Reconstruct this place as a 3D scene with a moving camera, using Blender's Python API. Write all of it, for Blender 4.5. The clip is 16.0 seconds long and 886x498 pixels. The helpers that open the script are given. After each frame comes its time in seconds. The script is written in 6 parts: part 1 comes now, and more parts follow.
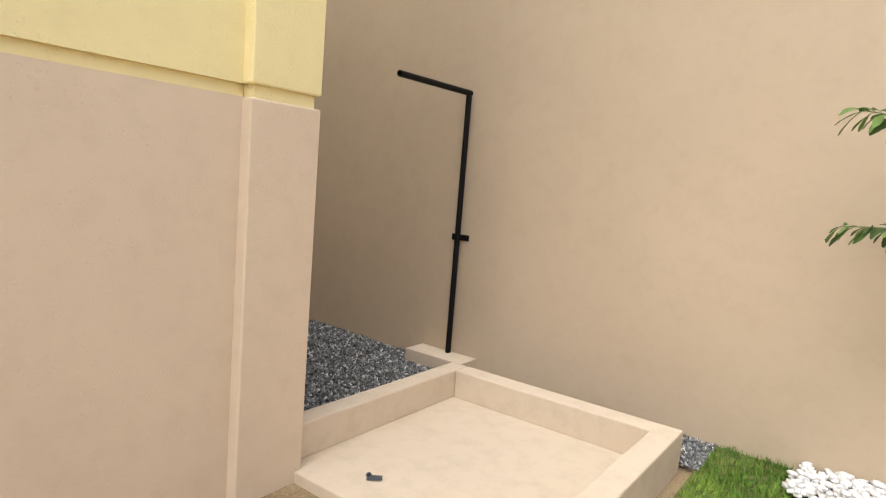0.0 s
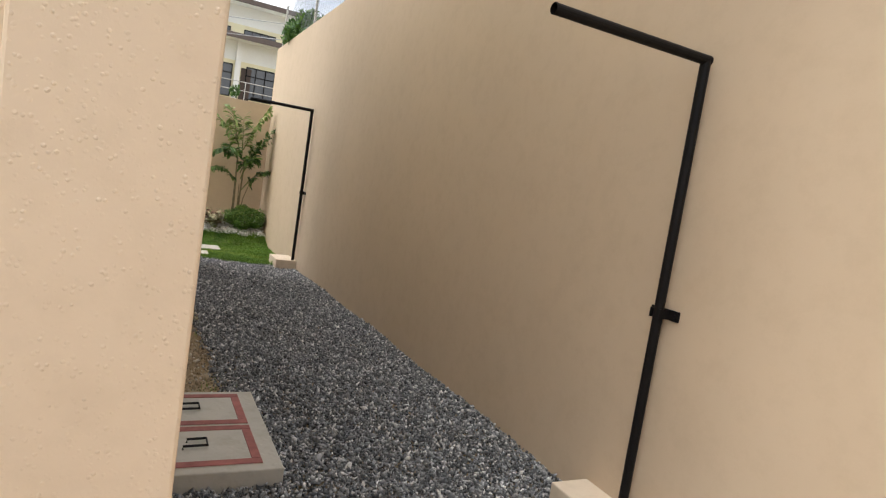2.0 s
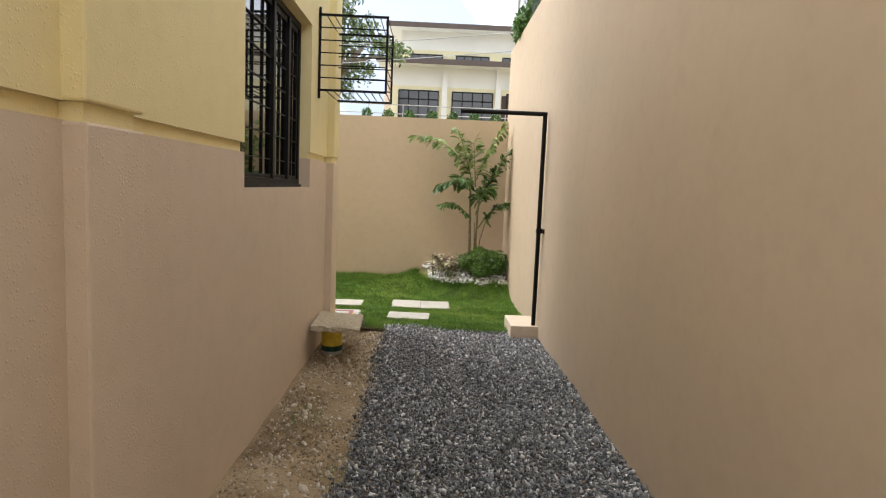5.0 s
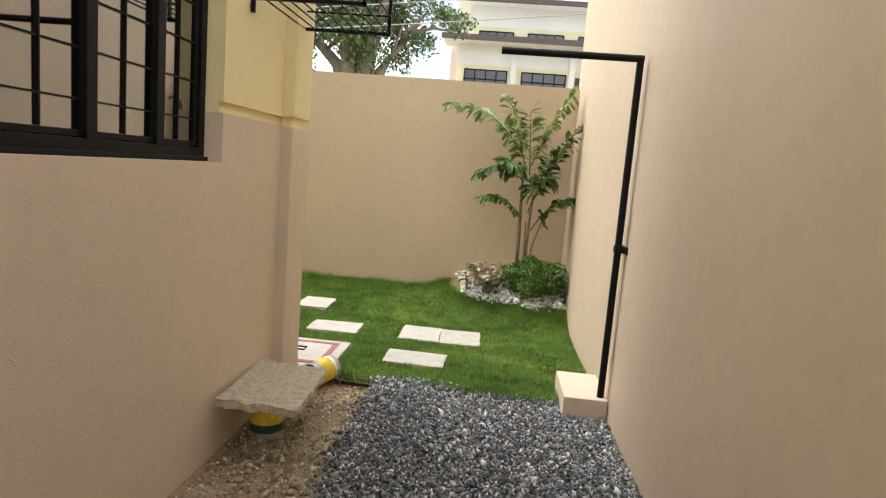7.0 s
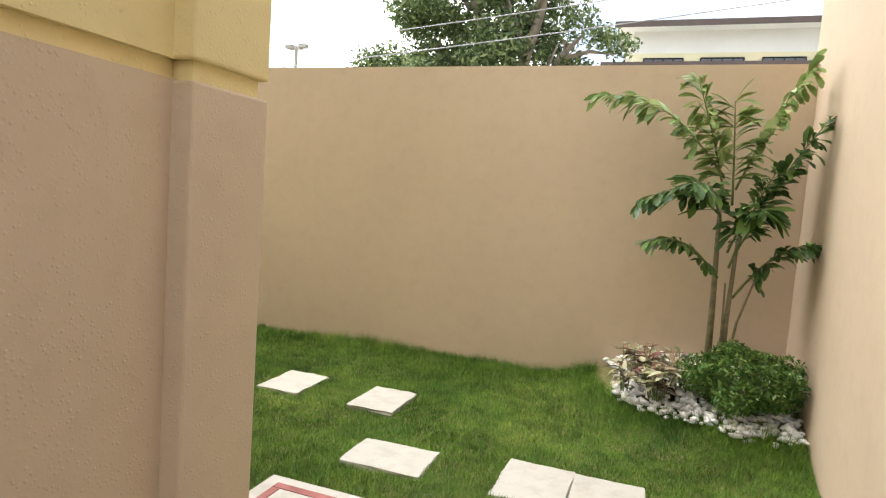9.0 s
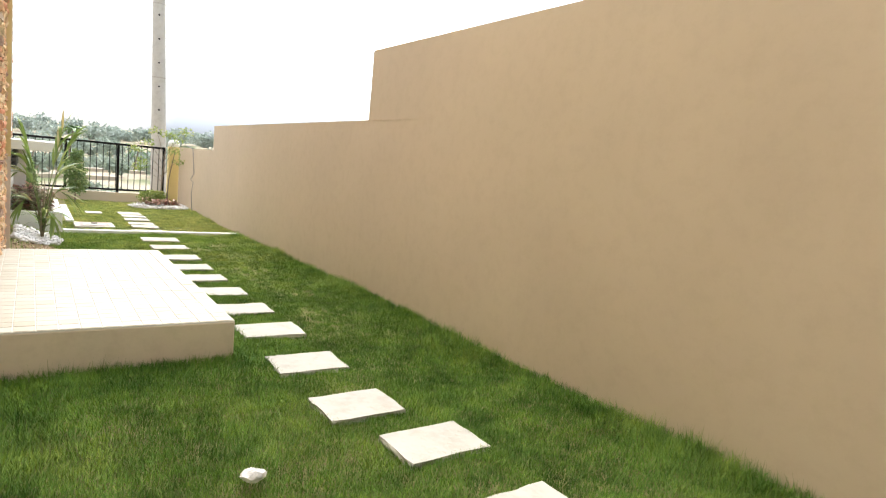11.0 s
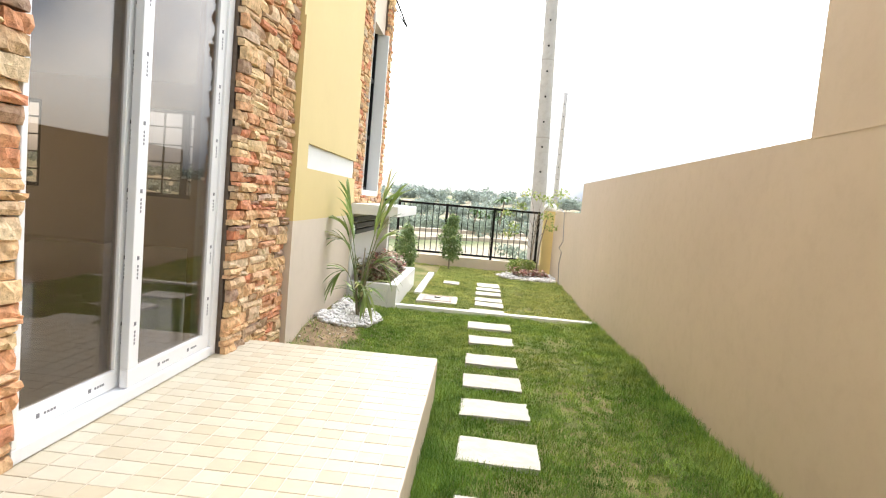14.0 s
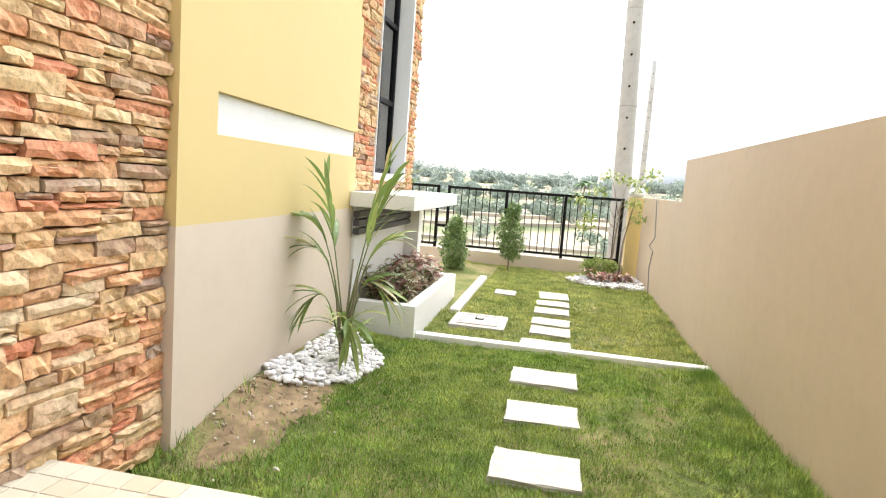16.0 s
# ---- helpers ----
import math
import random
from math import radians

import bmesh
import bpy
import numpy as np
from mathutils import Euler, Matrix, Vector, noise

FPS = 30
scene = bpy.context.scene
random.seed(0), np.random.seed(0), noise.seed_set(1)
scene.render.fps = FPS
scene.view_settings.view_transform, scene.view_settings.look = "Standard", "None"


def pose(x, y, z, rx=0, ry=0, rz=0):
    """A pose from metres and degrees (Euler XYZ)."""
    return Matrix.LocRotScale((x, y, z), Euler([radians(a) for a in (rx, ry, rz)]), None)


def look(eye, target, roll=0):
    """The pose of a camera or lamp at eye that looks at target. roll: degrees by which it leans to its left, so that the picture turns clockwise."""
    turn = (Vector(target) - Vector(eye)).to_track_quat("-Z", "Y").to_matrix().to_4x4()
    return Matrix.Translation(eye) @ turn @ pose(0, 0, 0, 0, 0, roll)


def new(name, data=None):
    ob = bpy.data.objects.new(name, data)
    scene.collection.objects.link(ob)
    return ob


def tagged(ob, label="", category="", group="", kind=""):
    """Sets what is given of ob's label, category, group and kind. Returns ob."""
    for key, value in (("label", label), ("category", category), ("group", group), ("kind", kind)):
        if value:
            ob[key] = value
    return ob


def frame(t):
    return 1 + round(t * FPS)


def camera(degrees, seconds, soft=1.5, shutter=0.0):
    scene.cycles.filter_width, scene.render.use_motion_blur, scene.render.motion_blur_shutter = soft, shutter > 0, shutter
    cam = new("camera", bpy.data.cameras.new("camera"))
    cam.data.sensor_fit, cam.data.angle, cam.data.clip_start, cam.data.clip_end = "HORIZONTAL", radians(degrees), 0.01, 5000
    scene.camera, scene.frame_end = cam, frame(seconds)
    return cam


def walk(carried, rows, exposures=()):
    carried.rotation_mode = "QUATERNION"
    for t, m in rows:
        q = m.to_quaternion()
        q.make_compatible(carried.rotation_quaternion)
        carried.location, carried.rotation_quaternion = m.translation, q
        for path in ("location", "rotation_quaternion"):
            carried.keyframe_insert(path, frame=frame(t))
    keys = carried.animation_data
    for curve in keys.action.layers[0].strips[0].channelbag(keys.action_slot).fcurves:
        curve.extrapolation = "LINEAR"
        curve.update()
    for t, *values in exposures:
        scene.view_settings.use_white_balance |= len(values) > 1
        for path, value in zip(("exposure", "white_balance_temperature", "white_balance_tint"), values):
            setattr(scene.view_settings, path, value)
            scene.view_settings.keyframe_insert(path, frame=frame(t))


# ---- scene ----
cam = camera(72.4, 16.0, 1.2)
PATH = [
    (0, (-0.292, -0.261, 1.386), (1.309, 0.915, 1.16), 4.6),
    (0.5, (0.202, -0.139, 1.364), (1.67, 1.192, 1.095), 4.4),
    (1, (0.645, 0.029, 1.362), (1.971, 1.502, 1.099), 5.1),
    (1.5, (1.008, 0.239, 1.367), (2.164, 1.855, 1.14), 6.9),
    (2, (1.377, 0.487, 1.327), (2.288, 2.258, 1.148), 8.8),
    (2.5, (1.614, 0.798, 1.336), (2.257, 2.682, 1.146), 8.6),
    (3, (1.83, 1.149, 1.348), (2.258, 3.095, 1.167), 7.7),
    (3.5, (1.955, 1.586, 1.387), (2.277, 3.552, 1.217), 6.1),
    (4, (2.067, 1.992, 1.416), (2.26, 3.975, 1.251), 4.0),
    (4.2, (2.122, 2.141, 1.411), (2.266, 4.13, 1.253), 3.3),
    (6.3, (2.541, 4.305, 1.51), (2.481, 6.281, 1.207), 3.8),
    (6.5, (2.578, 4.493, 1.478), (2.488, 6.47, 1.186), 4.2),
    (7, (2.605, 5.053, 1.447), (2.442, 7.029, 1.183), 4.7),
    (7.5, (2.62, 5.605, 1.433), (2.379, 7.579, 1.218), 4.7),
    (8, (2.622, 6.183, 1.419), (2.235, 8.136, 1.233), 4.6),
    (8.5, (2.59, 6.763, 1.383), (2.056, 8.683, 1.218), 4.4),
    (9, (2.523, 7.302, 1.363), (1.848, 9.177, 1.197), 4.1),
    (9.5, (2.428, 7.809, 1.354), (1.543, 9.593, 1.166), 4.5),
    (9.7, (2.323, 8.015, 1.349), (1.365, 9.758, 1.147), 4.2),
    (11.8, (1.39, 9.734, 1.284), (-0.48, 10.401, 1.045), 7.2),
    (12, (1.24, 9.829, 1.286), (-0.659, 10.415, 1.057), 7.3),
    (12.5, (0.781, 10.093, 1.281), (-1.183, 10.416, 1.083), 6.4),
    (13, (0.294, 10.281, 1.292), (-1.693, 10.434, 1.123), 6.0),
    (13.5, (-0.239, 10.406, 1.307), (-2.232, 10.401, 1.15), 5.3),
    (14, (-0.791, 10.491, 1.31), (-2.782, 10.382, 1.154), 5.0),
    (14.5, (-1.341, 10.562, 1.331), (-3.316, 10.328, 1.155), 4.0),
    (15, (-1.879, 10.635, 1.342), (-3.847, 10.33, 1.158), 3.2),
    (15.5, (-2.453, 10.677, 1.343), (-4.414, 10.34, 1.136), 3.3),
    (16, (-3.019, 10.697, 1.346), (-4.973, 10.335, 1.121), 4.3),
]
EXPOSURES = [(0.0, 1.33), (1.5, 1.42), (2.5, 1.58), (3.5, 1.70), (6.5, 1.82), (7.5, 1.92), (8.5, 1.9), (9.5, 1.95), (12.0, 2.05), (14.0, 2.10), (16.0, 2.22)]
walk(cam, [(t, look(eye, target, roll)) for t, eye, target, roll in PATH], EXPOSURES)

# ---- light ----
world = bpy.data.worlds.new("sky")
scene.world = world
world.use_nodes = True
wn, wl = world.node_tree.nodes, world.node_tree.links
wn.clear()
SUN = Vector((-0.44, 0.07, 0.895)).normalized()
sky = wn.new("ShaderNodeTexSky")
sky.sky_type, sky.sun_disc = "NISHITA", False
sky.sun_elevation, sky.sun_rotation = math.asin(SUN.z), math.atan2(SUN.x, SUN.y)
sky.dust_density, sky.air_density = 4.0, 1.0
grey = wn.new("ShaderNodeHueSaturation")
grey.inputs["Saturation"].default_value = 0.22
cloud_at = wn.new("ShaderNodeTexCoord")
clouds = wn.new("ShaderNodeTexNoise")
clouds.inputs["Scale"].default_value, clouds.inputs["Detail"].default_value = 3.0, 6.0
cloud_ramp = wn.new("ShaderNodeValToRGB")
cloud_ramp.color_ramp.elements[0].position, cloud_ramp.color_ramp.elements[0].color = 0.42, (0.50, 0.56, 0.66, 1)
cloud_ramp.color_ramp.elements[1].position, cloud_ramp.color_ramp.elements[1].color = 0.60, (1.42, 1.38, 1.32, 1)
veil = wn.new("ShaderNodeMix")
veil.data_type, veil.blend_type = "RGBA", "MULTIPLY"
veil.inputs["Factor"].default_value = 1.0
back = wn.new("ShaderNodeBackground")
back.inputs["Strength"].default_value = 0.15
world_out = wn.new("ShaderNodeOutputWorld")
wl.new(sky.outputs["Color"], grey.inputs["Color"])
wl.new(cloud_at.outputs["Generated"], clouds.inputs["Vector"])
wl.new(clouds.outputs["Fac"], cloud_ramp.inputs["Fac"])
wl.new(grey.outputs["Color"], veil.inputs["A"])
wl.new(cloud_ramp.outputs["Color"], veil.inputs["B"])
wl.new(veil.outputs["Result"], back.inputs["Color"])
wl.new(back.outputs["Background"], world_out.inputs["Surface"])

sun_data = bpy.data.lights.new("sun", "SUN")
sun_data.energy, sun_data.angle, sun_data.color = 0.20, radians(50), (1.0, 0.95, 0.88)
sun = new("sun", sun_data)
sun.matrix_world = look((0, 0, 20), Vector((0, 0, 20)) - SUN)

# ---- helpers for building ----
ORIGIN = {}
rnd = random.Random(7)


def thing(name, at, label, category, group="", kind=""):
    """An Empty at the thing's base; its parts are built in world metres."""
    ob = new(name)
    ob.empty_display_size = 0.1
    ob.location = at
    ORIGIN[ob] = Vector(at)
    return tagged(ob, label, category, group, kind)


def part(name, bm, material, parent=None, label="", smooth=False):
    """Link a bmesh, built in world metres, as one mesh under a thing or a part."""
    origin = ORIGIN.get(parent, Vector((0, 0, 0)))
    bmesh.ops.translate(bm, verts=bm.verts, vec=-origin)
    bmesh.ops.recalc_face_normals(bm, faces=bm.faces)
    me = bpy.data.meshes.new(name)
    bm.to_mesh(me)
    bm.free()
    if material:
        me.materials.append(material)
    if smooth:
        me.polygons.foreach_set("use_smooth", [True] * len(me.polygons))
    ob = new(name, me)
    if parent:
        ob.parent = parent
    ORIGIN[ob] = origin
    if label:
        ob["label"] = label
    return ob


def solid(name, bm, material, label, category, at=None, kind="", group="", smooth=False):
    """A thing that is one mesh, its origin at its base."""
    if at is None:
        lo = [min(v.co[i] for v in bm.verts) for i in range(3)]
        hi = [max(v.co[i] for v in bm.verts) for i in range(3)]
        at = ((lo[0] + hi[0]) / 2, (lo[1] + hi[1]) / 2, lo[2])
    at = Vector(at)
    bmesh.ops.translate(bm, verts=bm.verts, vec=-at)
    bmesh.ops.recalc_face_normals(bm, faces=bm.faces)
    me = bpy.data.meshes.new(name)
    bm.to_mesh(me)
    bm.free()
    me.materials.append(material)
    if smooth:
        me.polygons.foreach_set("use_smooth", [True] * len(me.polygons))
    ob = new(name, me)
    ob.location = at
    ORIGIN[ob] = at
    return tagged(ob, label, category, group, kind)


def box(bm, x0, x1, y0, y1, z0, z1, bevel=0.0):
    r = bmesh.ops.create_cube(bm, size=1.0)
    vs = r["verts"]
    for v in vs:
        v.co = Vector((x0 + (v.co.x + 0.5) * (x1 - x0), y0 + (v.co.y + 0.5) * (y1 - y0), z0 + (v.co.z + 0.5) * (z1 - z0)))
    if bevel:
        edges = list({e for v in vs for e in v.link_edges})
        bmesh.ops.bevel(bm, geom=edges, offset=bevel, segments=2, affect="EDGES", profile=0.5)
    return bm


def boxed(x0, x1, y0, y1, z0, z1, bevel=0.0):
    return box(bmesh.new(), x0, x1, y0, y1, z0, z1, bevel)


def tube(bm, points, radii, sides=10, caps=True):
    """A round bar along points, with a radius at each."""
    rings = []
    pts = [Vector(p) for p in points]
    if not hasattr(radii, "__len__"):
        radii = [radii] * len(pts)
    for i, p in enumerate(pts):
        d = (pts[min(i + 1, len(pts) - 1)] - pts[max(i - 1, 0)]).normalized()
        a = d.cross(Vector((0, 0, 1)) if abs(d.z) < 0.9 else Vector((1, 0, 0))).normalized()
        b = d.cross(a)
        rings.append([bm.verts.new(p + (a * math.cos(k * math.tau / sides) + b * math.sin(k * math.tau / sides)) * radii[i]) for k in range(sides)])
    for r0, r1 in zip(rings, rings[1:]):
        for k in range(sides):
            bm.faces.new((r0[k], r0[(k + 1) % sides], r1[(k + 1) % sides], r1[k]))
    if caps:
        bm.faces.new(rings[0])
        bm.faces.new(rings[-1])
    return bm


def from_arrays(name, verts, faces, material, at=(0, 0, 0), smooth=False, parent=None):
    """A mesh from numpy arrays: verts (n, 3), faces (m, 3)."""
    me = bpy.data.meshes.new(name)
    me.vertices.add(len(verts))
    me.vertices.foreach_set("co", np.ascontiguousarray(verts, dtype=np.float32).ravel())
    me.loops.add(faces.size)
    me.loops.foreach_set("vertex_index", np.ascontiguousarray(faces, dtype=np.int32).ravel())
    me.polygons.add(len(faces))
    me.polygons.foreach_set("loop_start", np.arange(0, faces.size, faces.shape[1], dtype=np.int32))
    me.update(calc_edges=True)
    if smooth:
        me.polygons.foreach_set("use_smooth", np.ones(len(faces), dtype=bool))
    me.materials.append(material)
    ob = new(name, me)
    ob.location = at
    if parent:
        ob.parent = parent
    return ob


# ---- materials ----
def material(name, rough=0.8, metal=0.0, spec=0.35):
    m = bpy.data.materials.new(name)
    m.use_nodes = True
    n, l = m.node_tree.nodes, m.node_tree.links
    b = n["Principled BSDF"]
    b.inputs["Roughness"].default_value, b.inputs["Metallic"].default_value = rough, metal
    b.inputs["Specular IOR Level"].default_value = spec
    return m, n, l, b


def noise_node(n, l, scale, detail=4.0, rough=0.55, space="Object"):
    at = n.new("ShaderNodeTexCoord") if space == "Object" else n.new("ShaderNodeNewGeometry")
    tex = n.new("ShaderNodeTexNoise")
    tex.inputs["Scale"].default_value, tex.inputs["Detail"].default_value, tex.inputs["Roughness"].default_value = scale, detail, rough
    l.new(at.outputs["Object" if space == "Object" else "Position"], tex.inputs["Vector"])
    return tex


def ramp(n, l, fac, stops):
    r = n.new("ShaderNodeValToRGB")
    while len(r.color_ramp.elements) < len(stops):
        r.color_ramp.elements.new(0.5)
    for e, (p, c) in zip(r.color_ramp.elements, stops):
        e.position, e.color = p, (*c, 1)
    l.new(fac, r.inputs["Fac"])
    return r


def mixed(n, l, a, b, fac, blend="MIX"):
    m = n.new("ShaderNodeMix")
    m.data_type, m.blend_type = "RGBA", blend
    for sock, v in (("A", a), ("B", b)):
        if isinstance(v, tuple):
            m.inputs[sock].default_value = (*v, 1)
        else:
            l.new(v, m.inputs[sock])
    if isinstance(fac, (int, float)):
        m.inputs["Factor"].default_value = fac
    else:
        l.new(fac, m.inputs["Factor"])
    return m.outputs["Result"]


def bump(n, l, b, height, strength, distance=0.01):
    k = n.new("ShaderNodeBump")
    k.inputs["Strength"].default_value, k.inputs["Distance"].default_value = strength, distance
    l.new(height, k.inputs["Height"])
    l.new(k.outputs["Normal"], b.inputs["Normal"])


def tinted(c, k):
    return tuple(min(1.0, v * k) for v in c)


def stucco(name, colour, grain=0.5, scale=60.0, var=0.06, stain=0.05, rough=0.75):
    """Painted render: fine knobbly relief, soft cloudy variation, a few drip stains."""
    m, n, l, b = material(name, rough)
    big = noise_node(n, l, 0.7, 4, space="World")
    base = ramp(n, l, big.outputs["Fac"], [(0.3, tinted(colour, 1 - var)), (0.7, tinted(colour, 1 + var))])
    spots = noise_node(n, l, 9.0, 5, 0.65, space="World")
    r = ramp(n, l, spots.outputs["Fac"], [(0.46, (1, 1, 1)), (0.78, (1 - 2.2 * stain, 1 - 2.4 * stain, 1 - 2.8 * stain))])
    l.new(mixed(n, l, base.outputs["Color"], r.outputs["Color"], 1.0, "MULTIPLY"), b.inputs["Base Color"])
    fine = noise_node(n, l, scale, 6, 0.6, space="World")
    dots = n.new("ShaderNodeTexVoronoi")
    dots.inputs["Scale"].default_value = scale * 0.55
    where = n.new("ShaderNodeNewGeometry")
    l.new(where.outputs["Position"], dots.inputs["Vector"])
    dot = ramp(n, l, dots.outputs["Distance"], [(0.0, (1, 1, 1)), (0.20, (0.8, 0.8, 0.8)), (0.36, (0, 0, 0))])
    patchy = noise_node(n, l, scale * 0.16, 3, 0.6, space="World")
    mask = ramp(n, l, patchy.outputs["Fac"], [(0.40, (0.08, 0.08, 0.08)), (0.64, (1, 1, 1))])
    flecks = mixed(n, l, dot.outputs["Color"], mask.outputs["Color"], 1.0, "MULTIPLY")
    add = n.new("ShaderNodeMath")
    add.operation = "MULTIPLY_ADD"
    l.new(fine.outputs["Fac"], add.inputs[0])
    add.inputs[1].default_value = 0.35
    l.new(flecks, add.inputs[2])
    bump(n, l, b, add.outputs[0], grain, 0.0028)
    return m


def plain(name, colour, rough=0.6, metal=0.0, var=0.08, scale=8.0, relief=0.1, spec=0.4):
    m, n, l, b = material(name, rough, metal, spec)
    tex = noise_node(n, l, scale, 5)
    r = ramp(n, l, tex.outputs["Fac"], [(0.3, tinted(colour, 1 - var)), (0.7, tinted(colour, 1 + var))])
    l.new(r.outputs["Color"], b.inputs["Base Color"])
    fine = noise_node(n, l, scale * 12, 4)
    bump(n, l, b, fine.outputs["Fac"], relief, 0.003)
    return m


def pieces(name, stops, rough=0.8, relief=0.5, scale=40.0, island=False, spec=0.3, dirt=1.0):
    """Colour picked piece by piece, with grain on top."""
    m, n, l, b = material(name, rough, 0.0, spec)
    src = n.new("ShaderNodeNewGeometry" if island else "ShaderNodeObjectInfo")
    pick = ramp(n, l, src.outputs["Random Per Island" if island else "Random"], stops)
    tex = noise_node(n, l, scale, 5, 0.6, space="World")
    r = ramp(n, l, tex.outputs["Fac"], [(0.25, (1 - 0.38 * dirt, 1 - 0.40 * dirt, 1 - 0.42 * dirt)), (0.6, (1, 1, 1)), (0.85, (1 + 0.15 * dirt, 1 + 0.12 * dirt, 1 + 0.05 * dirt))])
    l.new(mixed(n, l, pick.outputs["Color"], r.outputs["Color"], 1.0, "MULTIPLY"), b.inputs["Base Color"])
    bump(n, l, b, tex.outputs["Fac"], relief, 0.008)
    return m


BEIGE = (0.645, 0.52, 0.383)
M_beige = stucco("beige_rough_render", BEIGE, 0.55, 135, 0.05, 0.03)
M_wall = stucco("beige_boundary_paint", (0.52, 0.407, 0.286), 0.10, 30, 0.06, 0.035, 0.62)
M_yellow = stucco("cream_yellow_render", (0.82, 0.70, 0.37), 0.55, 135, 0.04, 0.02)
M_ochre = stucco("ochre_yellow_paint", (0.64, 0.50, 0.225), 0.12, 60, 0.03, 0.01)
M_greybeige = stucco("pale_beige_paint", (0.63, 0.53, 0.42), 0.10, 40, 0.04, 0.02)
M_white = stucco("white_paint", (0.74, 0.73, 0.69), 0.10, 50, 0.03, 0.02, 0.6)
M_black = plain("black_metal_paint", (0.007, 0.006, 0.006), 0.5, 0.0, 0.2, 20, 0.15, 0.15)
M_upvc = plain("white_upvc", (0.80, 0.80, 0.79), 0.3, 0.0, 0.02, 4, 0.02, 0.5)
M_concrete = stucco("grey_concrete", (0.36, 0.34, 0.31), 0.35, 45, 0.12, 0.10, 0.85)
M_paver = stucco("pale_concrete_paver", (0.43, 0.405, 0.345), 0.5, 45, 0.09, 0.09, 0.85)
M_cream = stucco("cream_cement", (0.60, 0.495, 0.37), 0.12, 50, 0.05, 0.06, 0.7)
M_red_worn = plain("worn_red_paint", (0.40, 0.29, 0.25), 0.85, 0, 0.25, 14, 0.2)
M_red = plain("faded_red_paint", (0.28, 0.10, 0.085), 0.8, 0, 0.25, 14, 0.2)
M_pole = stucco("pole_concrete", (0.45, 0.43, 0.40), 0.25, 20, 0.08, 0.08, 0.85)
M_gravel = pieces("crushed_grey_gravel", [(0.0, (0.06, 0.062, 0.064)), (0.40, (0.175, 0.178, 0.18)), (0.82, (0.35, 0.35, 0.345)), (1.0, (0.85, 0.83, 0.79))], 0.75, 0.4, 90, True)
M_pebble = pieces("white_pebbles", [(0.0, (0.74, 0.72, 0.69)), (0.4, (0.84, 0.82, 0.80)), (1.0, (0.88, 0.87, 0.86))], 0.55, 0.2, 40, True)


def soil_material():
    m, n, l, b = material("dry_soil", 0.95, 0, 0.1)
    a = noise_node(n, l, 2.2, 6, 0.6, space="World")
    base = ramp(n, l, a.outputs["Fac"], [(0.34, (0.25, 0.185, 0.10)), (0.5, (0.37, 0.275, 0.165)), (0.66, (0.48, 0.375, 0.24))])
    g = noise_node(n, l, 70, 5, 0.7, space="World")
    r = ramp(n, l, g.outputs["Fac"], [(0.3, (0.6, 0.58, 0.55)), (0.62, (1, 1, 1)), (0.8, (1.5, 1.45, 1.4))])
    l.new(mixed(n, l, base.outputs["Color"], r.outputs["Color"], 1.0, "MULTIPLY"), b.inputs["Base Color"])
    bump(n, l, b, g.outputs["Fac"], 0.8, 0.012)
    return m


M_soil = soil_material()


def grass_material():
    m, n, l, b = material("lawn_grass", 0.7, 0, 0.2)
    big = noise_node(n, l, 1.3, 4, 0.6, space="World")
    base = ramp(n, l, big.outputs["Fac"], [(0.30, (0.07, 0.15, 0.02)), (0.52, (0.135, 0.24, 0.04)), (0.74, (0.22, 0.31, 0.07))])
    src = n.new("ShaderNodeNewGeometry")
    pick = ramp(n, l, src.outputs["Random Per Island"], [(0.0, (0.55, 0.62, 0.5)), (0.7, (1.0, 1.02, 0.92)), (0.93, (1.3, 1.15, 0.85)), (1.0, (1.7, 1.35, 1.2))])
    where = n.new("ShaderNodeSeparateXYZ")
    l.new(src.outputs["Position"], where.inputs[0])
    dry = n.new("ShaderNodeMapRange")
    dry.inputs["From Min"].default_value, dry.inputs["From Max"].default_value = -3.0, -8.5
    dry.inputs["To Min"].default_value, dry.inputs["To Max"].default_value = 0.0, 1.0
    l.new(where.outputs["X"], dry.inputs["Value"])
    mott = noise_node(n, l, 4.5, 5, 0.7, space="World")
    mott_r = ramp(n, l, mott.outputs["Fac"], [(0.36, (0.50, 0.60, 0.45)), (0.5, (1, 1, 1)), (0.64, (1.4, 1.27, 1.22))])
    patch = noise_node(n, l, 0.9, 3, 0.6, space="World")
    straw = ramp(n, l, patch.outputs["Fac"], [(0.35, (0.20, 0.33, 0.06)), (0.65, (0.40, 0.46, 0.145))])
    tone = mixed(n, l, base.outputs["Color"], straw.outputs["Color"], dry.outputs["Result"])
    front = n.new("ShaderNodeMapRange")
    front.inputs["From Min"].default_value, front.inputs["From Max"].default_value = -7.9, -8.3
    front.inputs["To Min"].default_value, front.inputs["To Max"].default_value = 0.0, 0.48
    l.new(where.outputs["X"], front.inputs["Value"])
    tone = mixed(n, l, tone, (0.54, 0.53, 0.23), front.outputs["Result"])
    tone = mixed(n, l, tone, mott_r.outputs["Color"], 1.0, "MULTIPLY")
    l.new(mixed(n, l, tone, pick.outputs["Color"], 1.0, "MULTIPLY"), b.inputs["Base Color"])
    return m


M_grass = grass_material()


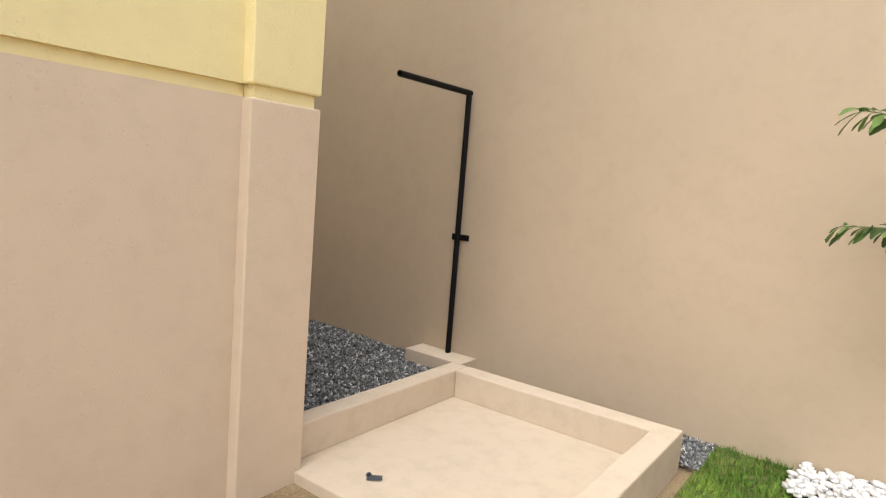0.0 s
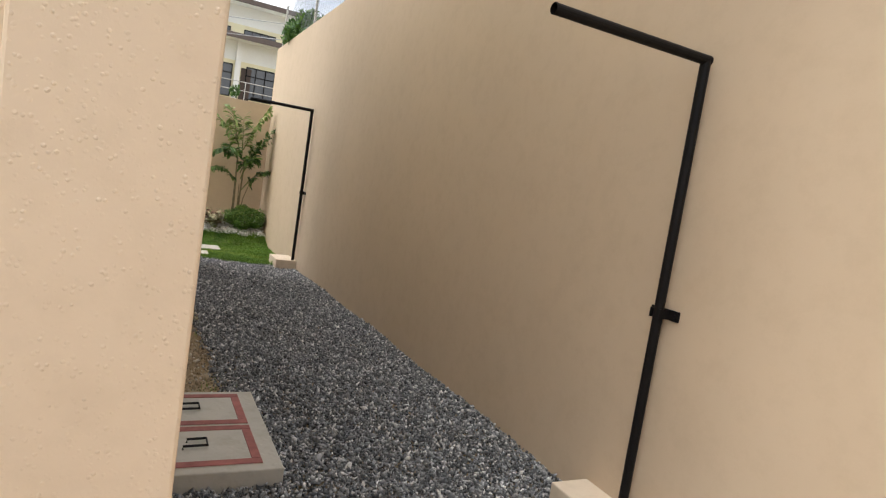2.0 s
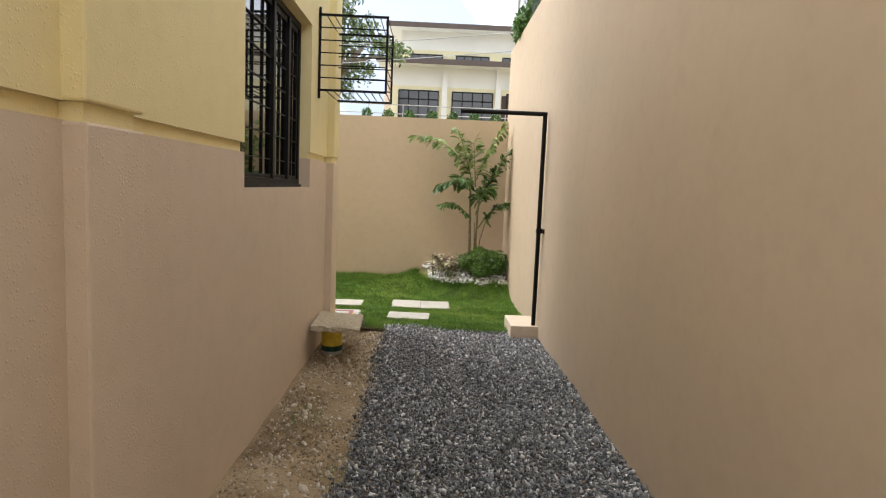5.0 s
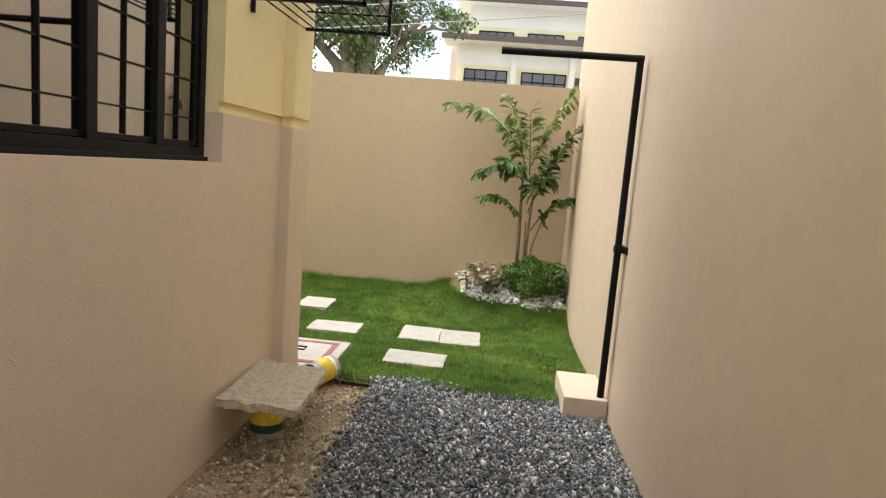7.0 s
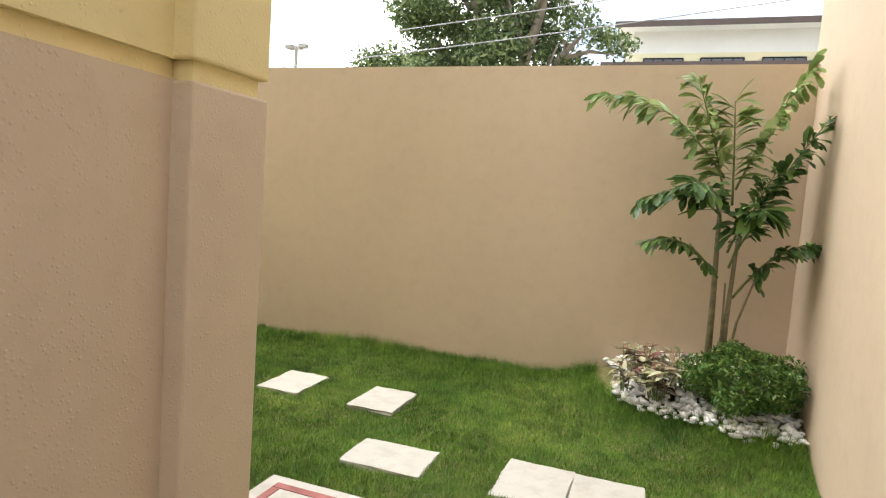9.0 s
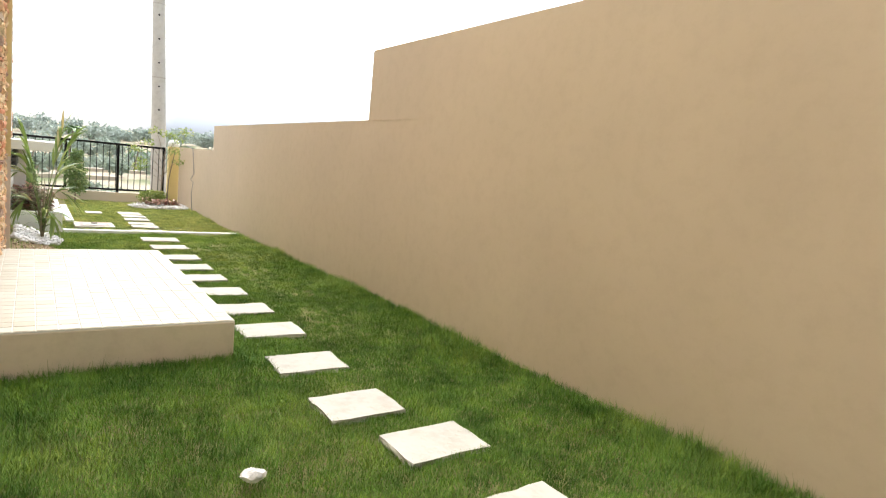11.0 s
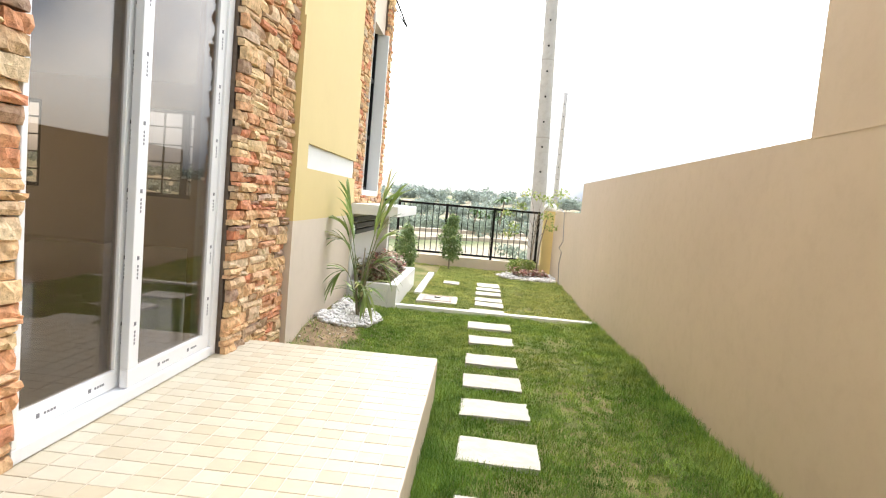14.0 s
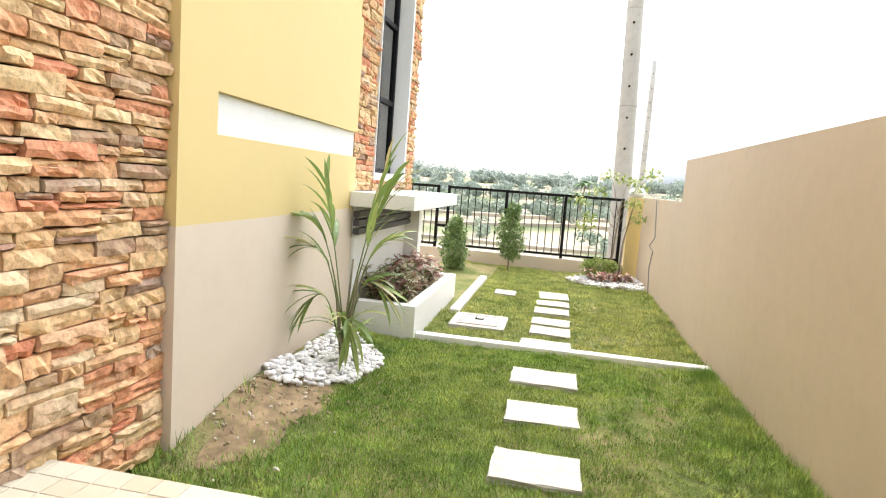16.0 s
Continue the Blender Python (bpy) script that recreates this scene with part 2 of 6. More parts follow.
def thatch_material():
    m, n, l, b = material("lawn_thatch", 0.95, 0, 0.1)
    a = noise_node(n, l, 1.6, 5, 0.6, space="World")
    base = ramp(n, l, a.outputs["Fac"], [(0.3, (0.09, 0.13, 0.03)), (0.5, (0.20, 0.20, 0.07)), (0.7, (0.34, 0.27, 0.14))])
    g = noise_node(n, l, 60, 5, 0.7, space="World")
    r = ramp(n, l, g.outputs["Fac"], [(0.3, (0.5, 0.5, 0.5)), (0.7, (1.2, 1.2, 1.2))])
    l.new(mixed(n, l, base.outputs["Color"], r.outputs["Color"], 1.0, "MULTIPLY"), b.inputs["Base Color"])
    bump(n, l, b, g.outputs["Fac"], 0.8, 0.02)
    return m


M_thatch = thatch_material()


def leaf_material(name, stops, rough=0.45, trans=0.25, island=True):
    m, n, l, b = material(name, rough, 0, 0.4)
    src = n.new("ShaderNodeNewGeometry" if island else "ShaderNodeObjectInfo")
    pick = ramp(n, l, src.outputs["Random Per Island" if island else "Random"], stops)
    l.new(pick.outputs["Color"], b.inputs["Base Color"])
    b.inputs["Transmission Weight"].default_value = 0.0
    tr = n.new("ShaderNodeBsdfTranslucent")
    l.new(pick.outputs["Color"], tr.inputs["Color"])
    mix = n.new("ShaderNodeMixShader")
    mix.inputs[0].default_value = trans
    l.new(b.outputs[0], mix.inputs[1])
    l.new(tr.outputs[0], mix.inputs[2])
    l.new(mix.outputs[0], n["Material Output"].inputs["Surface"])
    return m


def glass_material(name, tint=(0.5, 0.5, 0.5), gloss=0.05):
    """Tinted pane: clear view through it, mirror reflection that grows at a slant."""
    m = bpy.data.materials.new(name)
    m.use_nodes = True
    n, l = m.node_tree.nodes, m.node_tree.links
    n.remove(n["Principled BSDF"])
    t = n.new("ShaderNodeBsdfTransparent")
    t.inputs["Color"].default_value = (*tint, 1)
    g = n.new("ShaderNodeBsdfGlossy")
    g.inputs["Roughness"].default_value = 0.01
    f = n.new("ShaderNodeLayerWeight")
    f.inputs["Blend"].default_value = 0.5
    p5 = n.new("ShaderNodeMath")
    p5.operation = "POWER"
    p5.inputs[1].default_value = 5.0
    l.new(f.outputs["Facing"], p5.inputs[0])
    k = n.new("ShaderNodeMapRange")
    k.inputs["To Min"].default_value, k.inputs["To Max"].default_value = gloss, 1.0
    l.new(p5.outputs[0], k.inputs["Value"])
    mix = n.new("ShaderNodeMixShader")
    l.new(k.outputs["Result"], mix.inputs[0])
    l.new(t.outputs[0], mix.inputs[1])
    l.new(g.outputs[0], mix.inputs[2])
    l.new(mix.outputs[0], n["Material Output"].inputs["Surface"])
    return m


M_glass = glass_material("tinted_glass", (0.62, 0.56, 0.50), 0.09)
M_glass_brown = glass_material("brown_tinted_glass", (0.30, 0.24, 0.19), 0.10)
M_glass_dark = glass_material("dark_tinted_glass", (0.30, 0.27, 0.25), 0.36)

# ---- ground ----
def land(x, y):
    """Height of the open land around the lot."""
    z = -0.12
    west = max(0.0, -14.2 - x)
    z -= 6.5 * (1 - math.exp(-west / 16.0))
    z += 1.6 * math.sin(x * 0.05 + 1.0) * min(1, west / 60) + 3.0 * noise.noise(Vector((x * 0.012, y * 0.012, 0))) * min(1, west / 40)
    north = max(0.0, min(1.0, (y - 12.6) / 7.0)) * max(0.0, min(1.0, (x + 9.0) / 6.0))
    z += 3.0 * north * north * (3 - 2 * north)
    far = max(0.0, -260 - x)
    z += min(20.0, far * 0.055)
    return z


def build_ground():
    xs = sorted(set([-900, -700, -520, -400, -320, -260, -210, -170, -140, -115, -95, -80, -68, -58, -50, -43, -37, -32, -28, -25, -22, -19, -17, -15.5, -14.2] + [-13 + i for i in range(0, 24, 1)] + [11, 12, 14, 17, 20, 25, 32, 45, 70, 120, 300, 800]))
    ys = sorted(set([-800, -400, -200, -120, -80, -60, -45, -35, -28, -22, -17, -13, -10, -7, -4, -2] + [i for i in range(0, 24)] + [25, 28, 32, 37, 45, 60, 80, 110, 150, 220, 400, 800]))
    bm = bmesh.new()
    grid = [[bm.verts.new((x, y, land(x, y))) for y in ys] for x in xs]
    for i in range(len(xs) - 1):
        for j in range(len(ys) - 1):
            bm.faces.new((grid[i][j], grid[i + 1][j], grid[i + 1][j + 1], grid[i][j + 1]))
    m, n, l, b = material("open_land", 0.95, 0, 0.1)
    a = noise_node(n, l, 0.035, 5, 0.6, space="World")
    base = ramp(n, l, a.outputs["Fac"], [(0.34, (0.10, 0.14, 0.06)), (0.43, (0.20, 0.21, 0.11)), (0.52, (0.40, 0.34, 0.25)), (0.60, (0.36, 0.31, 0.22)), (0.68, (0.13, 0.17, 0.07))])
    g = noise_node(n, l, 3.0, 6, 0.7, space="World")
    r = ramp(n, l, g.outputs["Fac"], [(0.3, (0.7, 0.7, 0.7)), (0.7, (1.2, 1.2, 1.2))])
    l.new(mixed(n, l, base.outputs["Color"], r.outputs["Color"], 1.0, "MULTIPLY"), b.inputs["Base Color"])
    bump(n, l, b, g.outputs["Fac"], 0.6, 0.1)
    solid("ground", bm, m, "open land falling away beyond the fence", "ground", at=(0, 0, -0.12), kind="structure", smooth=True)


build_ground()


def lawn_z(x, y):
    """Height of the soil under the lawn: low swells, banked up along the back wall and at the corner bed."""
    z = 0.010 * (np.sin(1.7 * x + 0.6 * y) + np.sin(2.3 * y - 0.9 * x + 1.0)) + 0.005 * np.sin(5.1 * x + 4.3 * y)
    bank = np.clip((y - 11.3) / 0.7, 0, 1)
    z = z + 0.07 * bank * bank * np.clip(1 + (x + 3) / 6, 0.3, 1)
    d = np.hypot((x - 3.3) / 1.25, (y - 12.0) / 1.0)
    k = np.clip((1.40 - d) / 1.05, 0, 1)
    side = 0.13 * np.exp(-((y - 8.95) / 0.38) ** 2) * np.clip((x + 8.0) / 0.3, 0, 1) * np.clip((-5.2 - x) / 0.8, 0, 1)
    return z + 0.27 * k * k * (3 - 2 * k) + side


def sheet(name, x0, x1, y0, y1, step, zf, mat, label, category):
    bm = bmesh.new()
    nx, ny = max(2, round((x1 - x0) / step)), max(2, round((y1 - y0) / step))
    g = [[bm.verts.new((x0 + (x1 - x0) * i / nx, y0 + (y1 - y0) * j / ny, zf(x0 + (x1 - x0) * i / nx, y0 + (y1 - y0) * j / ny))) for j in range(ny + 1)] for i in range(nx + 1)]
    for i in range(nx):
        for j in range(ny):
            bm.faces.new((g[i][j], g[i + 1][j], g[i + 1][j + 1], g[i][j + 1]))
    return solid(name, bm, mat, label, category, at=(x0, y0, 0), kind="structure", smooth=True)


sheet("lawn_soil", -13.15, 3.40, 8.85, 12.0, 0.12, lambda x, y: float(lawn_z(x, y)) - 0.02, M_thatch, "soil and thatch under the lawn", "lawn")
sheet("alley_soil", 1.2, 3.40, -3.5, 8.98, 0.10, lambda x, y: -0.035 + 0.02 * noise.noise(Vector((x * 2, y * 2, 0))), M_soil, "dry brown soil strip along the house wall", "soil")
sheet("yard_soil", -4.0, 1.2, -3.5, 1.85, 0.25, lambda x, y: -0.036, M_soil, "bare soil of the south yard", "soil")

# ---- boundary walls ----
WX, WY = 3.40, 12.0
TOP_E = 3.47
bm = bmesh.new()
box(bm, WX, WX + 0.15, -6.0, WY + 0.15, -0.3, TOP_E)
solid("wall_east", bm, M_wall, "tall smooth beige boundary wall beside the gravel alley", "wall", kind="structure")
bm = bmesh.new()
box(bm, -3.75, WX - 0.002, WY, WY + 0.15, -0.3, 2.43)
solid("wall_north", bm, M_wall, "smooth beige boundary wall, high part", "wall", kind="structure")
solid("trim_joint", boxed(-3.74, -2.5, WY - 0.002, WY - 0.0005, 1.748, 1.754), M_wall, "thin building joint across the boundary wall", "joint", kind="structure")
bm = bmesh.new()
box(bm, -10.0, -3.752, WY + 0.004, WY + 0.146, -0.3, 1.755)
solid("wall_north_low", bm, M_wall, "smooth beige boundary wall, lower part", "wall", kind="structure")
bm = bmesh.new()
box(bm, -13.1, -10.002, WY + 0.008, WY + 0.142, -0.4, 1.31)
solid("wall_north_end", bm, M_wall, "smooth beige boundary wall, lowest end part", "wall", kind="structure")
bm = bmesh.new()
box(bm, -13.40, -13.25, 4.0, 11.80, -0.9, 0.19)
solid("wall_west", bm, M_greybeige, "low beige wall that carries the front fence", "wall", kind="structure")
bm = bmesh.new()
box(bm, -8.0, WX - 0.002, -6.15, -6.0, -0.3, 2.45)
solid("wall_south", bm, M_wall, "beige boundary wall of the south yard", "wall", kind="structure")

# ---- house ----
GZ = 1.59           # the line between beige and yellow
EX, NY = 1.33, 8.86  # east and north wall planes
PE, PN = 1.395, 8.93  # pilaster faces
NE_Y = 8.825         # north face of the corner pilaster
SY = 1.82            # south wall plane
H = 5.58              # wall height of the east part, top unseen, set by the alley's light
HT = 5.6             # wall height of the street side


def wall_band(name, x0, x1, y0, y1, z0, z1, mat, label):
    return solid(name, boxed(x0, x1, y0, y1, z0, z1), mat, label, "wall", kind="structure")


T = 0.16
# east wall: two windows
W1 = (2.45, 4.20, 1.645, 2.95)
W2 = (6.08, 7.76, 1.39, 2.64)
GS, GN = 1.575, 1.615  # groove line south and north of the second window


def east_wall():
    """Beige dado, recessed groove and yellow wall above, with real openings."""
    low, groove, high = bmesh.new(), bmesh.new(), bmesh.new()
    y0, y1 = SY, NE_Y - 0.03
    box(low, EX - T, EX, y0, y1, -0.3, W2[2])
    box(low, EX - T, EX, y0, W2[0], W2[2], GS)
    box(low, EX - T, EX, W2[1], y1, W2[2], GN)
    box(groove, EX - T, EX - 0.022, y0, W2[0], GS, GS + 0.05)
    box(groove, EX - T, EX - 0.022, W2[1], y1, GN, GN + 0.05)
    z = GS + 0.05
    box(high, EX - T, EX, y0, W1[0], z, W1[3])
    box(high, EX - T, EX, W1[1], W2[0], z, W1[3])
    box(high, EX - T, EX, W2[1], y1, GN + 0.05, W1[3])
    box(high, EX - T, EX, W1[0], W1[1], z, W1[2])
    box(high, EX - T, EX, W2[0], W2[1], W2[3], W1[3])
    box(high, EX - T, EX, y0, y1, W1[3], H)
    for nm, b, m, lab in (("wall_house_east_dado", low, M_beige, "rough beige rendered lower house wall"), ("trim_groove_east", groove, M_yellow, "recessed yellow groove in the house wall"), ("wall_house_east", high, M_yellow, "rough cream yellow house wall with windows")):
        solid(nm, b, m, lab, "wall", kind="structure")


east_wall()


def pilaster(name, x0, x1, y0, y1, GZ=1.59):
    """A corner or wall strip, beige below, groove, yellow above."""
    p = thing(name, ((x0 + x1) / 2, (y0 + y1) / 2, -0.2), "rendered pilaster, beige below and cream yellow above", "pilaster", kind="structure")
    part("dado", boxed(x0, x1, y0, y1, -0.2, GZ - 0.003, 0.008), M_beige, p)
    part("groove_band", boxed(x0 + 0.022, x1 - 0.022, y0 + 0.022, y1 - 0.022, GZ - 0.003, GZ + 0.05), M_yellow, p)
    part("shaft", boxed(x0, x1, y0, y1, GZ + 0.05, H - 0.05, 0.008), M_yellow, p)


pilaster("pilaster_southeast", 1.15, 1.50, 1.76, 2.12, 1.645)
pilaster("pilaster_east", 1.20, PE, 4.53, 4.85, GS)
pilaster("pilaster_northeast", 1.08, PE, 8.52, NE_Y, GN)
pilaster("pilaster_north", -2.33, -1.97, 8.70, PN)

# south wall
wall_band("wall_house_south_dado", -6.0, EX - T - 0.002, SY, SY + T, -0.3, 1.645, M_beige, "rough beige rendered lower house wall")
wall_band("trim_groove_south", -6.0, EX - T - 0.002, SY + 0.022, SY + T, 1.645, 1.695, M_yellow, "recessed yellow groove in the house wall")
wall_band("wall_house_south", -6.0, EX - T - 0.002, SY, SY + T, 1.695, H, M_yellow, "rough cream yellow house wall")
# north wall between the corner and the porch
def north_band(name, z0, z1, inset, mat, label):
    """A band of the north wall, whose face runs slightly outward from the corner to the porch."""
    bm = boxed(-2.1, EX - T - 0.002, NY - T, NY, z0, z1)
    for v in bm.verts:
        if v.co.y > NY - 0.01:
            v.co.y = (NY if v.co.x < 0 else NE_Y - 0.04) - inset
        elif v.co.x > 0:
            v.co.y -= 0.08
    solid(name, bm, mat, label, "wall", kind="structure")


north_band("wall_house_north_dado", -0.3, GZ, 0.0, M_beige, "rough beige rendered lower house wall")
north_band("trim_groove_north", GZ, GZ + 0.05, 0.022, M_yellow, "recessed yellow groove in the house wall")
north_band("wall_house_north", GZ + 0.05, H, 0.0, M_yellow, "rough cream yellow house wall")

# wall behind the stone cladding, with the sliding door's opening
DX0, DX1, DZ0, DZ1 = -4.37, -2.74, 0.26, 2.50
SB = 8.90
bm = bmesh.new()
box(bm, DX1, -2.102, SB - T, SB, -0.3, HT)
box(bm, -5.6, DX0, SB - T, SB, -0.3, HT)
box(bm, DX0, DX1, SB - T, SB, DZ1, HT)
box(bm, DX0, DX1, SB - T, SB, -0.3, DZ0)
solid("wall_porch", bm, M_greybeige, "wall behind the stacked stone cladding", "wall", kind="structure")
# proud ochre panel
PY = 9.06
PX_W = -7.95


def raked(bm):
    """Turn the face of the panel slightly inward towards its west end."""
    for v in bm.verts:
        if v.co.y > SB:
            v.co.y -= 0.08 * (-5.40 - v.co.x) / (-5.40 - PX_W)
    return bm


panel = bmesh.new()
box(panel, PX_W, -5.40, SB - T, PY, 1.057, 1.485)
box(panel, -5.72, -5.40, SB - T, PY, 1.485, 1.69)
box(panel, PX_W, -5.40, SB - T, PY, 1.69, 2.62)
box(panel, PX_W, -5.42, SB - T, PY - 0.02, 2.62, HT)
solid("wall_panel", raked(panel), M_ochre, "ochre yellow painted wall panel", "wall", kind="structure")
solid("wall_panel_dado", raked(boxed(PX_W, -5.40, SB - T, PY, -0.3, 1.057)), M_greybeige, "pale beige lower part of the wall panel", "wall", kind="structure")
solid("trim_recess", raked(boxed(PX_W + 0.002, -5.72, SB - T, PY - 0.03, 1.487, 1.688)), M_white, "white recessed band in the ochre panel", "trim", kind="structure")

# far bay with the tall window
BX0, BX1 = -9.64, -8.50   # tall bay window
bm = bmesh.new()
box(bm, BX1, -7.952, SB - T, SB, -0.3, HT)
box(bm, -10.05, BX0, SB - T, SB, -0.3, HT)
box(bm, BX0, BX1, SB - T, SB, -0.3, 1.30)
box(bm, BX0, BX1, SB - T, SB, 3.6, HT)
solid("wall_bay", bm, M_greybeige, "wall around the tall bay window", "wall", kind="structure")
bm = bmesh.new()
REAR = [(2.3, 3.6), (5.2, 6.6)]
for a, b, c, d in ((1.82, SB, -0.3, 1.0), (1.82, SB, 2.35, HT), (1.82, 2.3, 1.0, 2.35), (3.6, 5.2, 1.0, 2.35), (6.6, SB, 1.0, 2.35)):
    box(bm, -10.05, -9.902, a, min(b, SB - T - 0.002), c, d)
solid("wall_house_west", bm, M_greybeige, "pale house wall on the street side", "wall", kind="structure")
solid("ceiling_room", boxed(-9.9, 1.1, 2.0, SB - T, 2.75, 2.9), M_white, "white ceiling of the room behind the glass", "ceiling", kind="structure")
M_floor = plain("polished_floor_tile", (0.45, 0.40, 0.33), 0.12, 0, 0.05, 2, 0.01, 0.5)
solid("floor_room", boxed(-9.9, 1.1, 2.0, SB - T, 0.1, 0.24), M_floor, "polished beige floor tiles of the room", "floor", kind="structure")
solid("wall_room_partition", boxed(-1.6, -1.45, 2.0, SB - T, 0.24, 2.75), M_white, "plain inner wall of the room", "wall", kind="structure")
solid("roof_slab", boxed(-10.05, -2.1, SY, 9.0, HT, HT + 0.2), M_white, "flat eave over the house", "roof", kind="structure")
# unseen roof of the east part, at the height chosen for alley light
solid("roof_slab_east", boxed(-2.098, EX, SY, 8.85, H, H + 0.2), M_white, "flat roof slab over the east part of the house, out of view", "roof", kind="structure")

# ---- porch ----
PX0, PX1, PYE, PZ = -4.80, -1.99, 10.30, 0.255
porch = thing("porch", (-3.4, 9.6, -0.1), "low cream cement porch with pale small square tiles", "porch", kind="structure")
part("porch_base", boxed(PX0, PX1, PN + 0.003, PYE, -0.1, PZ - 0.012, 0.006), M_cream, porch)

# ---- laundry posts ----
def laundry_post(y, top, arm_end, base, foot, foot_x=3.19):
    p = thing("laundry_post", (3.355, y, base), "black L-shaped steel clothesline post on a cream block", "clothesline post", "clothesline posts")
    bm = bmesh.new()
    tube(bm, [(3.355, y, base), (3.355, y, top)], 0.021, 14)
    part("pole", bm, M_black, p, smooth=False)
    bm = bmesh.new()
    tube(bm, [(3.374, y, top), (arm_end + 0.03, y, top - 0.002)], 0.021, 14, caps=False)
    tube(bm, [(arm_end + 0.03, y, top - 0.002), (arm_end, y, top - 0.002)], [0.021, 0.0215], 14, caps=False)
    tube(bm, [(arm_end, y, top - 0.002), (arm_end + 0.08, y, top - 0.002)], 0.018, 14, caps=False)
    part("arm", bm, M_black, p)
    bm = bmesh.new()
    zc = base + (top - base) * 0.455
    box(bm, 3.388, 3.399, y - 0.075, y + 0.075, zc - 0.022, zc + 0.022, 0.002)
    box(bm, 3.333, 3.395, y - 0.028, y - 0.022, zc - 0.02, zc + 0.02)
    box(bm, 3.333, 3.395, y + 0.022, y + 0.028, zc - 0.02, zc + 0.02)
    tube(bm, [(3.394, y - 0.055, zc), (3.384, y - 0.055, zc)], 0.008, 8)
    tube(bm, [(3.394, y + 0.055, zc), (3.384, y + 0.055, zc)], 0.008, 8)
    part("bracket", bm, M_black, p)
    part("footing", boxed(foot_x, 3.397, foot[0], foot[1], -0.08, base, 0.006), M_cream, p, "cream cement footing block")


laundry_post(2.295, 2.02, 2.59, 0.10, (2.06, 2.575))
laundry_post(8.76, 2.165, 2.55, 0.115, (8.70, 9.20), 3.125)

# ---- wash basin on the ground ----
basin = thing("wash_basin", (2.1, 1.0, -0.08), "cream cement ground wash basin with low rims and a step", "wash basin")
part("slab", boxed(1.46, 2.935, 0.47, 1.955, -0.09, 0.02, 0.005), M_cream, basin)
part("rim", boxed(1.47, 2.935, 1.835, 1.957, 0.018, 0.195, 0.008), M_cream, basin)
part("rim", boxed(2.80, 2.938, 0.468, 1.833, 0.018, 0.195, 0.008), M_cream, basin)
part("rim", boxed(1.75, 2.798, 0.468, 0.60, 0.018, 0.195, 0.008), M_cream, basin)

# ---- stepping stones ----
STONES = [(0.75, 1.06), (0.05, 0.36), (-0.63, -0.32), (-1.20, -0.87), (-1.94, -1.60), (-2.68, -2.34), (-3.40, -3.07), (-4.12, -3.79), (-4.84, -4.52), (-5.42, -5.10),
          (-6.02, -5.69), (-6.70, -6.38), (-7.40, -7.07), (-8.36, -8.10)]
M_p = M_paver


def stepping_stone(x0, x1, y0, y1, turn=0.0, zt=0.012):
    cx, cy = (x0 + x1) / 2, (y0 + y1) / 2
    bm = bmesh.new()
    box(bm, -(x1 - x0) / 2, (x1 - x0) / 2, -(y1 - y0) / 2, (y1 - y0) / 2, -0.05, 0.0)
    side = [e for e in bm.edges]
    bmesh.ops.subdivide_edges(bm, edges=side, cuts=4, use_grid_fill=True)
    for v in bm.verts:
        v.co += Vector((rnd.uniform(-1, 1) * 0.006, rnd.uniform(-1, 1) * 0.006, rnd.uniform(-1, 0.2) * 0.003))
    bmesh.ops.rotate(bm, verts=bm.verts, cent=(0, 0, 0), matrix=Matrix.Rotation(radians(turn), 3, "Z"))
    bmesh.ops.translate(bm, verts=bm.verts, vec=(cx, cy, float(lawn_z(cx, cy)) + zt))
    return solid("stepping_stone", bm, M_p, "rough pale concrete stepping stone set in the lawn", "stepping stone", group="stepping stones")


for x0, x1 in STONES:
    side = 0.155 if x0 > -0.7 else 0.0
    stepping_stone(x0, x1, 10.49 + side + rnd.uniform(-0.015, 0.015), 10.92 + side + rnd.uniform(-0.015, 0.015), rnd.uniform(-2, 2))
for x0, x1, y0, y1 in ((-8.86, -8.55, 10.54, 10.91), (-9.27, -8.98, 10.54, 10.91), (-9.80, -9.50, 10.54, 10.91), (-10.22, -9.93, 10.55, 10.92), (-10.90, -10.45, 10.56, 10.92), (-10.62, -10.33, 10.02, 10.27)):
    stepping_stone(x0, x1, y0, y1, rnd.uniform(-2, 2))
for x0, x1, y0, y1 in ((1.09, 1.52, 9.95, 10.265), (1.88, 2.325, 9.26, 9.57), (1.872, 2.215, 9.975, 10.42), (2.222, 2.565, 9.975, 10.41)):
    stepping_stone(x0, x1, y0, y1, rnd.uniform(-1.5, 1.5))

# ---- gravel, pebbles, grass ----
rng = np.random.default_rng(5)
ICO_V = np.array([(math.cos(a * math.tau / 5) * 0.894, math.sin(a * math.tau / 5) * 0.894, 0.447) for a in range(5)] + [(math.cos((a + 0.5) * math.tau / 5) * 0.894, math.sin((a + 0.5) * math.tau / 5) * 0.894, -0.447) for a in range(5)] + [(0, 0, 1), (0, 0, -1)])
OCT_V = np.array([(1, 0, 0), (-1, 0, 0), (0, 1, 0), (0, -1, 0), (0, 0, 1), (0, 0, -1)], float)
OCT_F = np.array([(0, 2, 4), (2, 1, 4), (1, 3, 4), (3, 0, 4), (2, 0, 5), (1, 2, 5), (3, 1, 5), (0, 3, 5)])
ICO_F = np.array([(a, (a + 1) % 5, 10) for a in range(5)] + [(a, 5 + a, (a + 1) % 5) for a in range(5)] + [((a + 1) % 5, 5 + a, 5 + (a + 1) % 5) for a in range(5)] + [(5 + (a + 1) % 5, 5 + a, 11) for a in range(5)])


